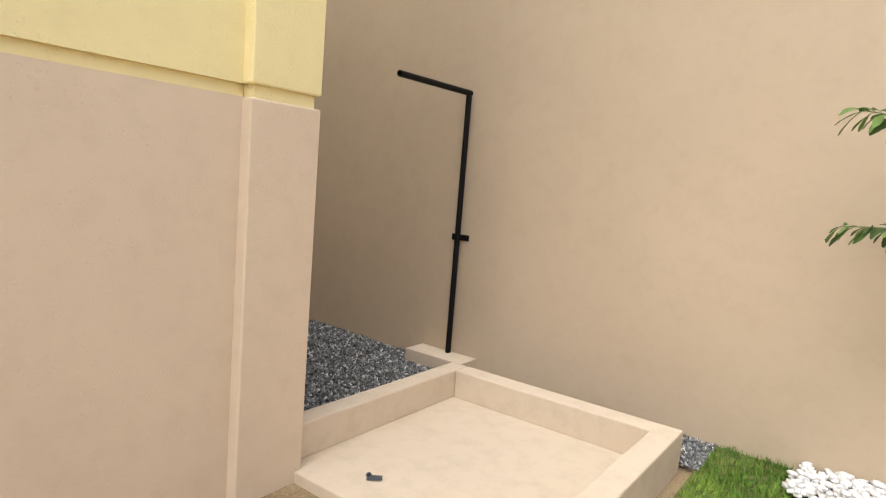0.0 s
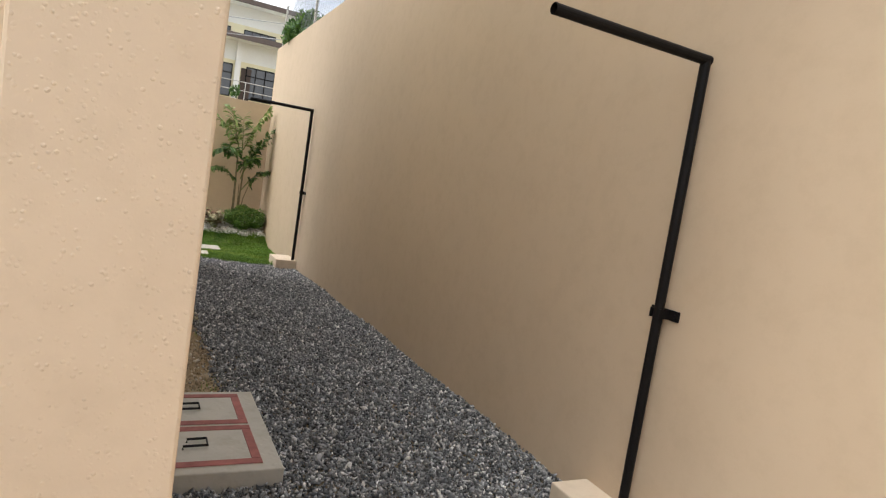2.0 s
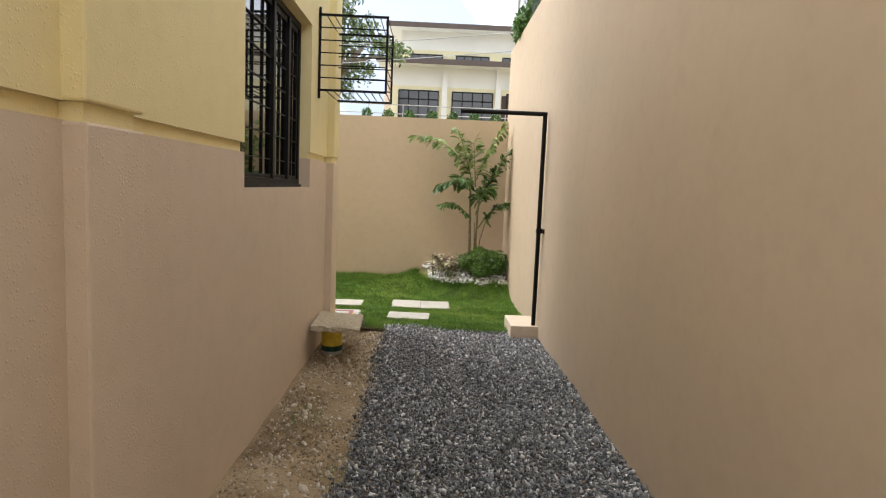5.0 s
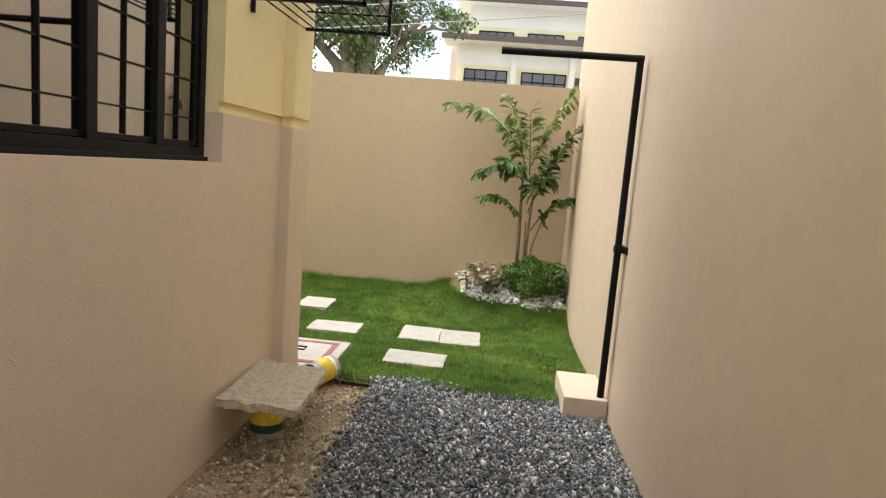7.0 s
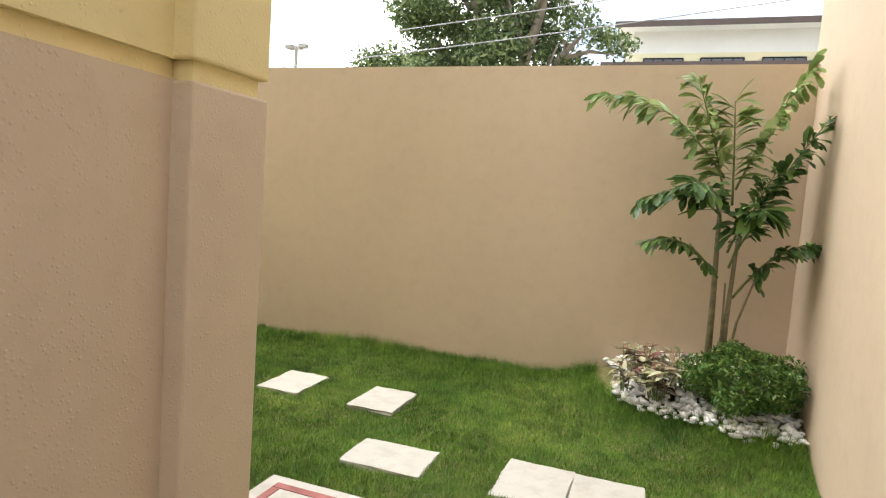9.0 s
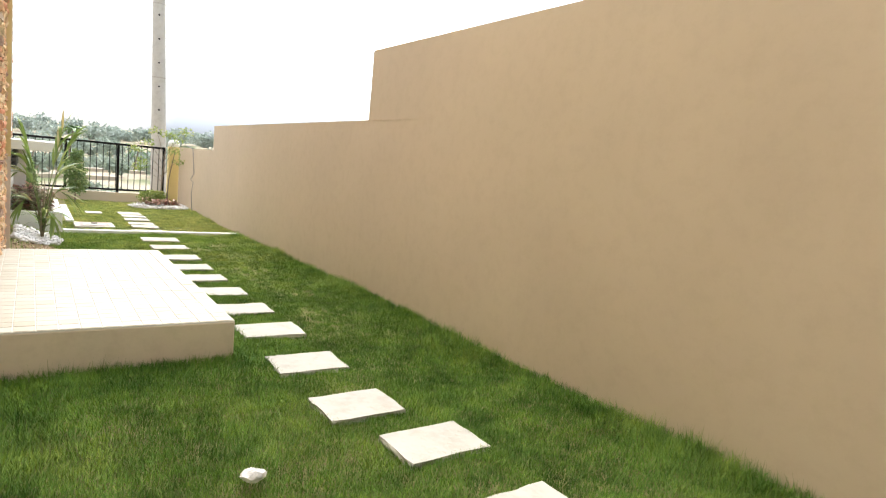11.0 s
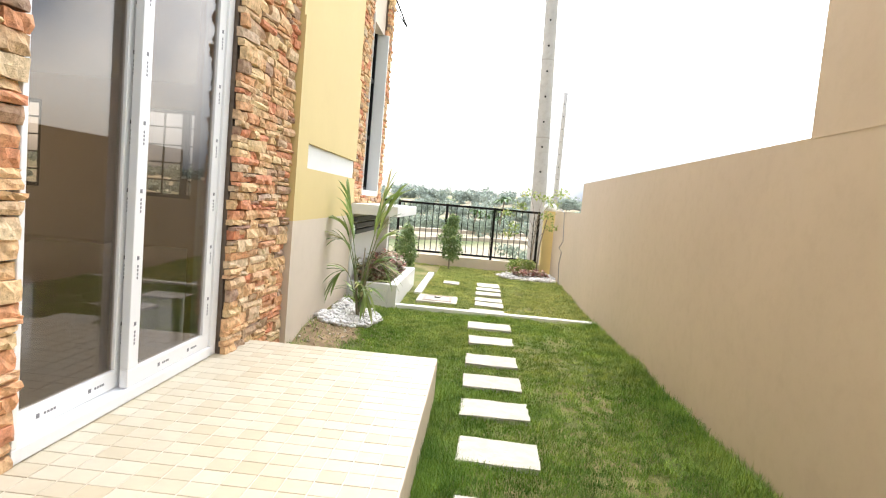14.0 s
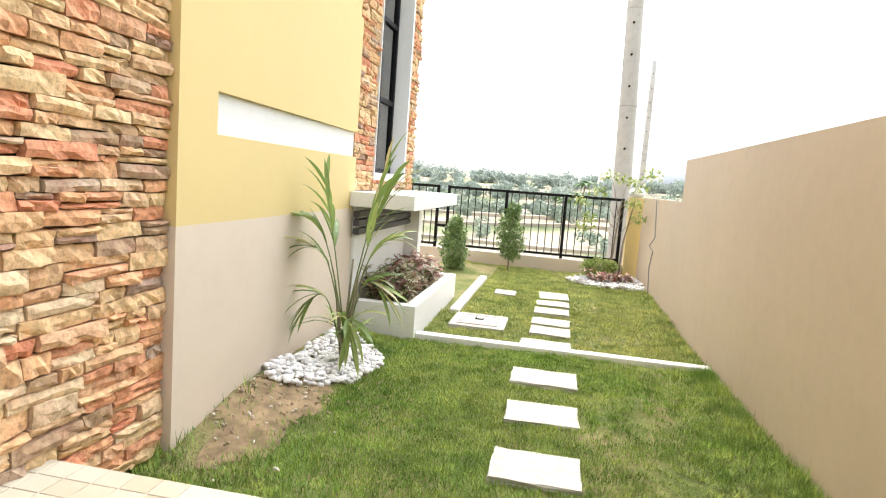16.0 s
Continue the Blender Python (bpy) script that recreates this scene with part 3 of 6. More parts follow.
def turns(n):
    """Random rotation matrices."""
    q = rng.normal(size=(n, 4))
    q /= np.linalg.norm(q, axis=1, keepdims=True)
    w, x, y, z = q.T
    return np.stack([1 - 2 * (y * y + z * z), 2 * (x * y - z * w), 2 * (x * z + y * w), 2 * (x * y + z * w), 1 - 2 * (x * x + z * z), 2 * (y * z - x * w), 2 * (x * z - y * w), 2 * (y * z + x * w), 1 - 2 * (x * x + y * y)], -1).reshape(n, 3, 3)


def stones_mesh(name, pts, size, flat, jag, mat, label, category, smooth=False, chip=False):
    n = len(pts)
    unit, tri = (OCT_V, OCT_F) if chip else (ICO_V, ICO_F)
    v = unit[None] * (1 + rng.uniform(-jag, jag, (n, len(unit), 1))) + (rng.uniform(-0.3, 0.3, (n, len(unit), 3)) if chip else 0)
    v = v * (size * np.exp(rng.normal(0, 0.28, n)))[:, None, None] * np.array([1.45, 0.9, flat])
    v = np.einsum("nij,nkj->nki", turns(n), v) if jag > 0.25 else v[..., :] @ np.eye(3)
    if jag <= 0.25:
        a = rng.uniform(0, math.tau, n)
        c, s = np.cos(a), np.sin(a)
        v = np.stack([v[..., 0] * c[:, None] - v[..., 1] * s[:, None], v[..., 0] * s[:, None] + v[..., 1] * c[:, None], v[..., 2]], -1)
    v = v + pts[:, None, :]
    f = tri[None] + (np.arange(n) * len(unit))[:, None, None]
    ob = from_arrays(name, v.reshape(-1, 3), f.reshape(-1, 3), mat, smooth=smooth)
    return tagged(ob, label, category, kind="stuff")


def wander(y):
    return 1.93 + 0.012 * np.sin(2.1 * y) + 0.012 * np.sin(5.3 * y + 1) + 0.010 * np.sin(11 * y)


def gravel_points(n):
    x, y = rng.uniform(1.4, 3.40, n), rng.uniform(0.38, 9.12, n)
    end = 8.98 + 0.04 * np.sin(6 * x)
    ok = (y < end) & (((y > 1.94) & (x > np.where(y < 2.92, 1.42, np.where(y < 3.86, 2.06, wander(y) + rng.normal(0, 0.03, n))))) | ((y <= 1.94) & (x > 2.96)))
    ok &= ~((x > 3.18) & (np.abs(y - 2.275) < 0.30)) & ~((x > 3.18) & (np.abs(y - 8.95) < 0.26))
    x, y = x[ok], y[ok]
    z = 0.004 + 0.018 * np.sin(3 * x + 1.3 * y) * np.sin(2 * y) + rng.uniform(-0.012, 0.012, len(x))
    return np.stack([x, y, z], -1)


stones_mesh("gravel", gravel_points(170000), 0.0086, 0.62, 0.30, M_gravel, "loose crushed dark grey gravel path", "gravel", chip=True)
loose = np.stack([rng.uniform(1.36, 1.96, 5200), rng.uniform(3.9, 8.95, 5200), np.full(5200, -0.030)], -1)
stones_mesh("soil_grit", loose, 0.0062, 0.8, 0.3, pieces("soil_grit", [(0, (0.27, 0.20, 0.12)), (0.7, (0.42, 0.33, 0.22)), (1, (0.74, 0.69, 0.60))], 0.9, 0.3, 60, True), "small stones scattered on the bare soil", "stones")
clods = np.stack([rng.uniform(1.40, 1.92, 420), rng.uniform(3.9, 8.6, 420), np.full(420, -0.028)], -1)
stones_mesh("soil_clods", clods, 0.0135, 0.7, 0.3, pieces("soil_clods", [(0, (0.33, 0.25, 0.16)), (0.6, (0.46, 0.37, 0.25)), (1, (0.70, 0.64, 0.54))], 0.9, 0.4, 60, True), "pale clods and rubble lying on the bare soil", "stones")


def bed_points(n, cx, cy, rx, ry, inner, zf, side):
    a, r = rng.uniform(0, math.tau, n), np.sqrt(rng.uniform(inner * inner, 1, n))
    wob = 1 + 0.07 * np.sin(3 * a + 1) + 0.04 * np.sin(7 * a)
    x, y = cx + rx * r * np.cos(a) * wob, cy + ry * r * np.sin(a) * wob
    ok = side(x, y)
    x, y = x[ok], y[ok]
    return np.stack([x, y, zf(x, y) + rng.uniform(-0.005, 0.028, len(x))], -1)


def spread(pts, gap):
    """Keep only points that stand apart from those kept before."""
    keep = []
    for q in pts:
        if not keep or np.min(np.hypot(*(np.array(keep)[:, :2] - q[:2]).T)) > gap:
            keep.append(q)
    return np.array(keep)


def pebble_bed(pts, gap, size, label):
    low = spread(pts, gap)
    up = spread(pts[::-1], gap * 1.5) + np.array([0, 0, 0.016])
    stones_mesh("white_pebbles", np.concatenate([low, up]), size, 0.66, 0.14, M_pebble, label, "pebbles", True)


pebble_bed(bed_points(6000, 3.3, 12.0, 1.17, 0.86, 0.0, lawn_z, lambda x, y: (x < 3.385) & (y < 11.985)), 0.023, 0.0195, "white rounded pebbles around the corner planting")
pebble_bed(bed_points(3000, -6.87, 9.10, 0.60, 0.46, 0.0, lawn_z, lambda x, y: y > 9.075), 0.023, 0.0195, "white rounded pebbles around the young palm")
pebble_bed(bed_points(2600, -12.35, 11.95, 0.62, 0.95, 0.0, lawn_z, lambda x, y: (y < 11.985)), 0.023, 0.0195, "white rounded pebbles by the gate pillar")
pebble_bed(bed_points(3800, 3.4, -0.95, 0.75, 0.95, 0.0, lambda x, y: 0.02 + 0 * x, lambda x, y: (x < 3.385)), 0.023, 0.0195, "white rounded pebbles in the south bed")

STONE_RECTS = [(x0, x1, 10.49 + (0.155 if x0 > -0.7 else 0.0), 10.92 + (0.155 if x0 > -0.7 else 0.0)) for x0, x1 in STONES] + [(-8.86, -8.55, 10.54, 10.91), (-9.27, -8.98, 10.54, 10.91), (-9.80, -9.50, 10.54, 10.91), (-10.22, -9.93, 10.55, 10.92), (-10.90, -10.45, 10.56, 10.92), (-10.62, -10.33, 10.02, 10.27), (1.09, 1.52, 9.95, 10.265), (1.88, 2.325, 9.26, 9.57), (1.872, 2.565, 9.975, 10.42)]
COVERS = [(PX0, PX1, 8.5, PYE), (0.90, 1.57, 8.9, 9.65), (-9.14, -8.55, 9.76, 10.30), (-8.09, -7.97, 9.55, 12.0), (-13.0, -9.2, 8.9, 9.80), (-10.1, -7.95, 8.9, 9.56), (-7.75, -5.38, 8.9, 9.06)]


def grass_points(n, x0, x1, y0, y1):
    x, y = rng.uniform(x0, x1, n), rng.uniform(y0, y1, n)
    ok = np.ones(n, bool)
    for a, b, c, d in STONE_RECTS:
        ok &= ~((x > a + 0.004) & (x < b - 0.004) & (y > c + 0.004) & (y < d - 0.004))
    for a, b, c, d in COVERS:
        ok &= ~((x > a) & (x < b) & (y > c) & (y < d))
    ok &= np.hypot((x - 3.3) / 1.13, (y - 12.0) / 0.83) > 1 + 0.04 * np.sin(9 * x + 7 * y)
    ok &= np.hypot((x + 6.87) / 0.58, (y - 9.10) / 0.44) > 1
    ok &= np.hypot((x + 12.35) / 0.62, (y - 11.95) / 0.95) > 1
    ok &= np.hypot((x - 3.4) / 0.75, (y + 0.95) / 0.95) > 1
    bare = np.hypot((x + 6.05) / 0.75, (y - 9.2) / 0.34) + 0.35 * np.sin(7 * x + 2) * np.sin(8 * y)
    ok &= rng.uniform(0, 1, n) < np.clip((bare - 0.55) * 1.6, 0.07, 1)
    thin = 0.5 + 0.5 * np.sin(3.3 * x + 1.5 * np.sin(2.1 * y)) * np.sin(4.1 * y + 1.3 * np.sin(2.9 * x))
    crumb = 0.5 + 0.5 * np.sin(21 * x + 3 * np.sin(8 * y)) * np.sin(24 * y + 3 * np.sin(10 * x))
    worn = np.exp(-((y - 11.25) / 0.55) ** 2) * np.clip((-1.2 - x) / 1.5, 0, 1)
    ok &= rng.uniform(0, 1, n) > 2.4 * worn * np.clip(thin - 0.15, 0, 1) * np.clip(crumb - 0.2, 0, 1)
    ok &= ~((y < 8.87) & (x > 0.8) & (x < 3.4) & (y > 0.5))
    return x[ok], y[ok]


def edge_length(x, y):
    """Blade length: clipped short in the open, long tufts against walls, porch and bed."""
    near = np.minimum(12.0 - y, 9)
    porch_d = np.hypot(np.maximum(np.maximum(PX0 - x, x - PX1), 0), np.maximum(y - PYE, 0))
    house = np.where(x > -2.0, y - 8.86, np.where((x < -5.3) & (x > -7.8), y - 9.06, 9))
    bed = np.abs(np.hypot((x - 3.3) / 1.2, (y - 12.0) / 0.89) - 1.0) * 0.9
    d = np.minimum(np.minimum(near, porch_d), np.minimum(house, bed))
    tuft = 0.5 + 0.5 * np.sin(3.1 * x + 1.7 * np.sin(2.3 * y)) * np.sin(2.7 * y + 1.1 * np.sin(3.0 * x))
    clump = 0.5 + 0.5 * np.sin(13 * x + 2 * np.sin(9 * y)) * np.sin(15 * y + 2 * np.sin(11 * x))
    out = 0.010 + 0.008 * tuft + 0.010 * clump + (0.022 + 0.05 * tuft * (0.5 + clump)) * np.exp(-np.maximum(d, 0) / 0.18)
    out = np.where(x > -2.0, out * 1.2, out)
    return np.where(x < -8.0, out * 0.7, out)


def grass_mesh(name, x, y, z, length, width, label):
    n = len(x)
    swirl = 2.5 * np.sin(6 * x + 1.5 * np.sin(5 * y)) + 2.5 * np.sin(7 * y + 1.7 * np.sin(4 * x))
    a, lean = 0.5 * swirl + rng.normal(0, 2.0, n), np.abs(rng.normal(0.95, 0.35, n))
    L = length * rng.uniform(0.6, 1.25, n)
    d = np.stack([np.cos(a), np.sin(a)], -1)
    s = np.stack([-d[:, 1], d[:, 0]], -1)
    p0 = np.stack([x, y, z - 0.012], -1)
    w = (width * rng.uniform(0.7, 1.3, n))[:, None]
    side = np.concatenate([s * w, np.zeros((n, 1))], -1)
    tip = np.concatenate([d * (L * np.sin(lean))[:, None], (L * np.cos(lean) + 0.012)[:, None]], -1)
    v = np.stack([p0 - side, p0 + side, p0 + tip], 1)
    f = np.arange(n * 3).reshape(n, 3)
    return tagged(from_arrays(name, v.reshape(-1, 3), f, M_grass), label, "grass", kind="stuff")


for x0, x1, y0, y1, dens, wid in ((-1.9, 3.39, 8.87, 11.99, 25000, 0.0018), (-5.0, -1.9, 8.9, 11.99, 25000, 0.0018), (-8.0, -5.0, 8.9, 11.99, 17000, 0.0023), (-13.2, -8.0, 8.9, 11.99, 10000, 0.0030), (2.2, 3.39, -3.4, 0.38, 9000, 0.003)):
    gx, gy = grass_points(int(dens * (x1 - x0) * (y1 - y0)), x0, x1, y0, y1)
    gz = lawn_z(gx, gy) if y0 > 1 else np.zeros(len(gx))
    gz = gz + 0.007 * np.sin(17 * gx + 2 * np.sin(13 * gy)) * np.sin(19 * gy + 2 * np.sin(14 * gx))
    grass_mesh("grass", gx, gy, gz, edge_length(gx, gy) if y0 > 1 else np.full(len(gx), 0.04), wid, "short green lawn grass with longer tufts at the edges")
wx, wy = rng.uniform(1.36, 2.1, 2600), rng.uniform(3.9, 8.95, 2600)
keep_w = (np.sin(3.7 * wy + 2) * np.sin(9 * wx) > 0.55) | ((np.abs(wx - 1.92) < 0.05) & (np.sin(5 * wy) > 0.0))
grass_mesh("weeds", wx[keep_w], wy[keep_w], np.full(keep_w.sum(), -0.02), np.full(keep_w.sum(), 0.045), 0.0024, "sparse weeds on the bare soil")
sheet("south_lawn_soil", 2.2, 3.40, -3.4, 0.40, 0.2, lambda x, y: -0.012, M_thatch, "soil under the south strip of grass", "lawn")

bare = bmesh.new()
hub = bare.verts.new((-6.05, 9.24, float(lawn_z(-6.05, 9.24)) + 0.004))
ring_v = []
for k in range(40):
    a = k * math.tau / 40
    r = 1 + 0.22 * math.sin(3 * a + 0.5) + 0.12 * math.sin(7 * a + 2) + rnd.uniform(-0.05, 0.05)
    px, py = -6.05 + 0.62 * r * math.cos(a), max(9.066, 9.24 + 0.27 * r * math.sin(a))
    ring_v.append(bare.verts.new((px, py, float(lawn_z(px, py)) - 0.012)))
for k in range(40):
    bare.faces.new((hub, ring_v[k], ring_v[(k + 1) % 40]))
solid("bare_patch", bare, plain("brown_earth", (0.23, 0.165, 0.095), 0.95, 0, 0.45, 11, 0.9, 0.1), "bare dry soil patch worn into the lawn", "soil", at=(-6.05, 9.24, 0), kind="structure", smooth=True)
chips = np.stack([rng.normal(-6.05, 0.33, 130), np.maximum(9.08, rng.normal(9.22, 0.15, 130)), np.full(130, 0.002)], -1)
chips[:, 2] += lawn_z(chips[:, 0], chips[:, 1])
stones_mesh("soil_grit", chips, 0.008, 0.8, 0.3, bpy.data.materials["soil_grit"], "crumbs of dry soil on the bare patch", "soil")

# ---- covers ----
def access_cover(x0, x1, y0, y1, z, lids, label, paint=None):
    """A concrete slab with recessed lids, a painted red border round each and a steel lifting loop."""
    c = thing("access_cover", ((x0 + x1) / 2, (y0 + y1) / 2, z - 0.10), label, "access cover", "access covers")
    part("slab", boxed(x0, x1, y0, y1, z - 0.10, z, 0.006), M_paver, c)
    for a0, a1, b0, b1 in lids:
        part("lid", boxed(a0, a1, b0, b1, z - 0.01, z + 0.004, 0.002), M_paver, c)
        ring = bmesh.new()
        t = 0.045
        for r in ((a0, a1, b0, b0 + t), (a0, a1, b1 - t, b1), (a0, a0 + t, b0 + t, b1 - t), (a1 - t, a1, b0 + t, b1 - t)):
            box(ring, r[0] + 0.003, r[1] - 0.003, r[2] + 0.001, r[3] - 0.001, z, z + 0.0075)
        part("painted_border", ring, paint or M_red, c, "faded red painted border")
        cx, cy = (a0 + a1) / 2, (b0 + b1) / 2
        loop = bmesh.new()
        tube(loop, [(cx - 0.05, cy - 0.035, z), (cx - 0.05, cy - 0.035, z + 0.02), (cx + 0.05, cy - 0.035, z + 0.022), (cx + 0.05, cy + 0.035, z + 0.022), (cx - 0.03, cy + 0.035, z + 0.02), (cx - 0.03, cy + 0.035, z)], 0.006, 8)
        part("lifting_loop", loop, M_black, c, "bent steel lifting loop")
    return c


access_cover(1.35, 2.045, 2.93, 3.845, 0.075, [(1.44, 1.965, 3.40, 3.79), (1.44, 1.965, 2.98, 3.375)], "concrete septic cover with two red-bordered lids")
access_cover(0.92, 1.56, 8.99, 9.64, 0.02, [(0.99, 1.49, 9.06, 9.57)], "concrete cover with a red border in the lawn")
access_cover(-9.13, -8.56, 9.77, 10.30, 0.008, [(-9.06, -8.63, 9.84, 10.23)], "weathered concrete cover with a worn red border", M_red_worn)

# ---- kerbs ----
solid("kerb_cross", boxed(-8.08, -7.98, 9.587, 11.996, -0.08, 0.03, 0.01), M_white, "narrow white painted kerb across the lawn", "kerb", kind="structure")
solid("kerb_long", boxed(-11.6, -9.15, 9.68, 9.78, -0.4, 0.03, 0.01), M_white, "white painted kerb along the lawn edge", "kerb", kind="structure")

# ---- tins and slab ----
M_offcut = pieces("rough_offcut_concrete", [(0.0, (0.46, 0.395, 0.28)), (1.0, (0.48, 0.41, 0.29))], 0.95, 1.0, 38)


def concrete_offcut():
    bm = bmesh.new()
    box(bm, -0.195, 0.195, -0.325, 0.325, 0, 0.042)
    bmesh.ops.subdivide_edges(bm, edges=list(bm.edges), cuts=22, use_grid_fill=True)
    for v in bm.verts:
        k = noise.noise(v.co * 14) * 0.009 + noise.noise(v.co * 45) * 0.006 + noise.noise(v.co * 90) * 0.005
        w = noise.noise(v.co * 16 + Vector((3, 1, 2))) * 0.016 + noise.noise(v.co * 60) * 0.006
        v.co += Vector((k * 1.3, w, k * 0.9))
    bmesh.ops.transform(bm, matrix=pose(1.545, 8.03, 0.222, -1.5, 3.0, 3), verts=bm.verts)
    solid("concrete_slab", bm, M_offcut, "rough broken concrete slab lying on a paint tin", "concrete slab", at=(1.545, 8.03, 0.222))


concrete_offcut()
M_tin = plain("dull_tin", (0.42, 0.40, 0.36), 0.45, 0.6, 0.25, 25, 0.2)
M_tin_yellow = plain("yellow_tin_print", (0.72, 0.52, 0.05), 0.5, 0, 0.2, 18, 0.1)
M_tin_green = plain("dark_green_tin_print", (0.02, 0.06, 0.04), 0.5, 0, 0.2, 18, 0.1)
M_label = plain("white_tin_label", (0.75, 0.72, 0.66), 0.6, 0, 0.1, 18, 0.1)


def tin(at, r, h, m, bands, label):
    """A paint tin: body with seams, printed bands, rim and a wire handle."""
    t = thing("paint_tin", at, label, "paint tin", "paint tins")
    o = Vector(at)

    def ring(z0, z1, rr, name, mat, lab="", closed=False):
        bm = bmesh.new()
        tube(bm, [(0, 0, z0), (0, 0, z1)], rr, 28, caps=closed)
        bmesh.ops.transform(bm, matrix=Matrix.Translation(o) @ m, verts=bm.verts)
        return part(name, bm, mat, t, lab, smooth=not closed)

    bm = bmesh.new()
    tube(bm, [(0, 0, 0), (0, 0, h)], r, 28, caps=False)
    tube(bm, [(0, 0, h), (0, 0, 0.01)], r - 0.004, 28, caps=True)
    bmesh.ops.transform(bm, matrix=Matrix.Translation(o) @ m, verts=bm.verts)
    part("body", bm, M_tin, t)
    for z0, z1, mat, lab in bands:
        ring(z0, z1, r + 0.0015, "printed_band", mat, lab)
    for z in (0.004, h - 0.004):
        bm = bmesh.new()
        tube(bm, [((r + 0.001) * math.cos(k * math.tau / 28), (r + 0.001) * math.sin(k * math.tau / 28), z) for k in range(29)], 0.0035, 6, caps=False)
        bmesh.ops.transform(bm, matrix=Matrix.Translation(o) @ m, verts=bm.verts)
        part("rim", bm, M_tin, t)
    bm = bmesh.new()
    tube(bm, [((r + 0.006) * math.cos(k * math.pi / 12), (r + 0.006) * math.sin(k * math.pi / 12), h * 0.85 - 0.05 * math.sin(k * math.pi / 12)) for k in range(13)], 0.002, 6)
    bmesh.ops.transform(bm, matrix=Matrix.Translation(o) @ m, verts=bm.verts)
    part("handle", bm, M_black, t, "thin wire handle")
    return t


tin((1.49, 8.05, -0.03), 0.088, 0.245, Matrix.Identity(4), [(0.03, 0.075, M_tin_green, "dark green printed band"), (0.075, 0.20, M_tin_yellow, "yellow printed band")], "yellow and green paint tin standing under the slab")
tin((1.52, 8.72, 0.055), 0.079, 0.195, pose(0, 0, 0, -84, 0, -28), [(0.05, 0.15, M_tin_yellow, "worn yellow label"), (0.15, 0.165, M_label, "")], "opened yellow paint tin lying on its side on the soil")

# ---- steel cage on the wall ----
def cage():
    x0, x1, y0, y1, z0, z1 = EX, 1.89, 8.02, 8.66, 2.19, 2.79
    c = thing("window_cage", (EX, (y0 + y1) / 2, z0), "black steel bar cage fixed high on the house wall", "bar cage")
    r = 0.009
    for y in (y0, y1):
        for a, b in (((x0, y, z0), (x1, y, z0)), ((x0, y, z1), (x1, y, z1)), ((x1, y, z0), (x1, y, z1)), ((x0 + 0.012, y, z0 - 0.06), (x0 + 0.012, y, z1 + 0.05))):
            bm = bmesh.new()
            lo = [min(p, q) - 0.009 for p, q in zip(a, b)]
            hi = [max(p, q) + 0.009 for p, q in zip(a, b)]
            box(bm, max(lo[0], x0 + 0.001), hi[0], lo[1], hi[1], lo[2], hi[2])
            part("frame_bar", bm, M_black, c)
    for k in range(7):
        z = z0 + (z1 - z0) * k / 6
        bm = bmesh.new()
        tube(bm, [(x0 + 0.004, y0, z), (x1, y0, z), (x1, y1, z), (x0 + 0.004, y1, z)], 0.0055, 6)
        part("bar", bm, M_black, c)
    for z in (z0, z1):
        for k in range(1, 9):
            x = x0 + (x1 - x0) * k / 9
            bm = bmesh.new()
            tube(bm, [(x, y0, z), (x, y1, z)], 0.0045, 6)
            part("bar", bm, M_black, c)


cage()

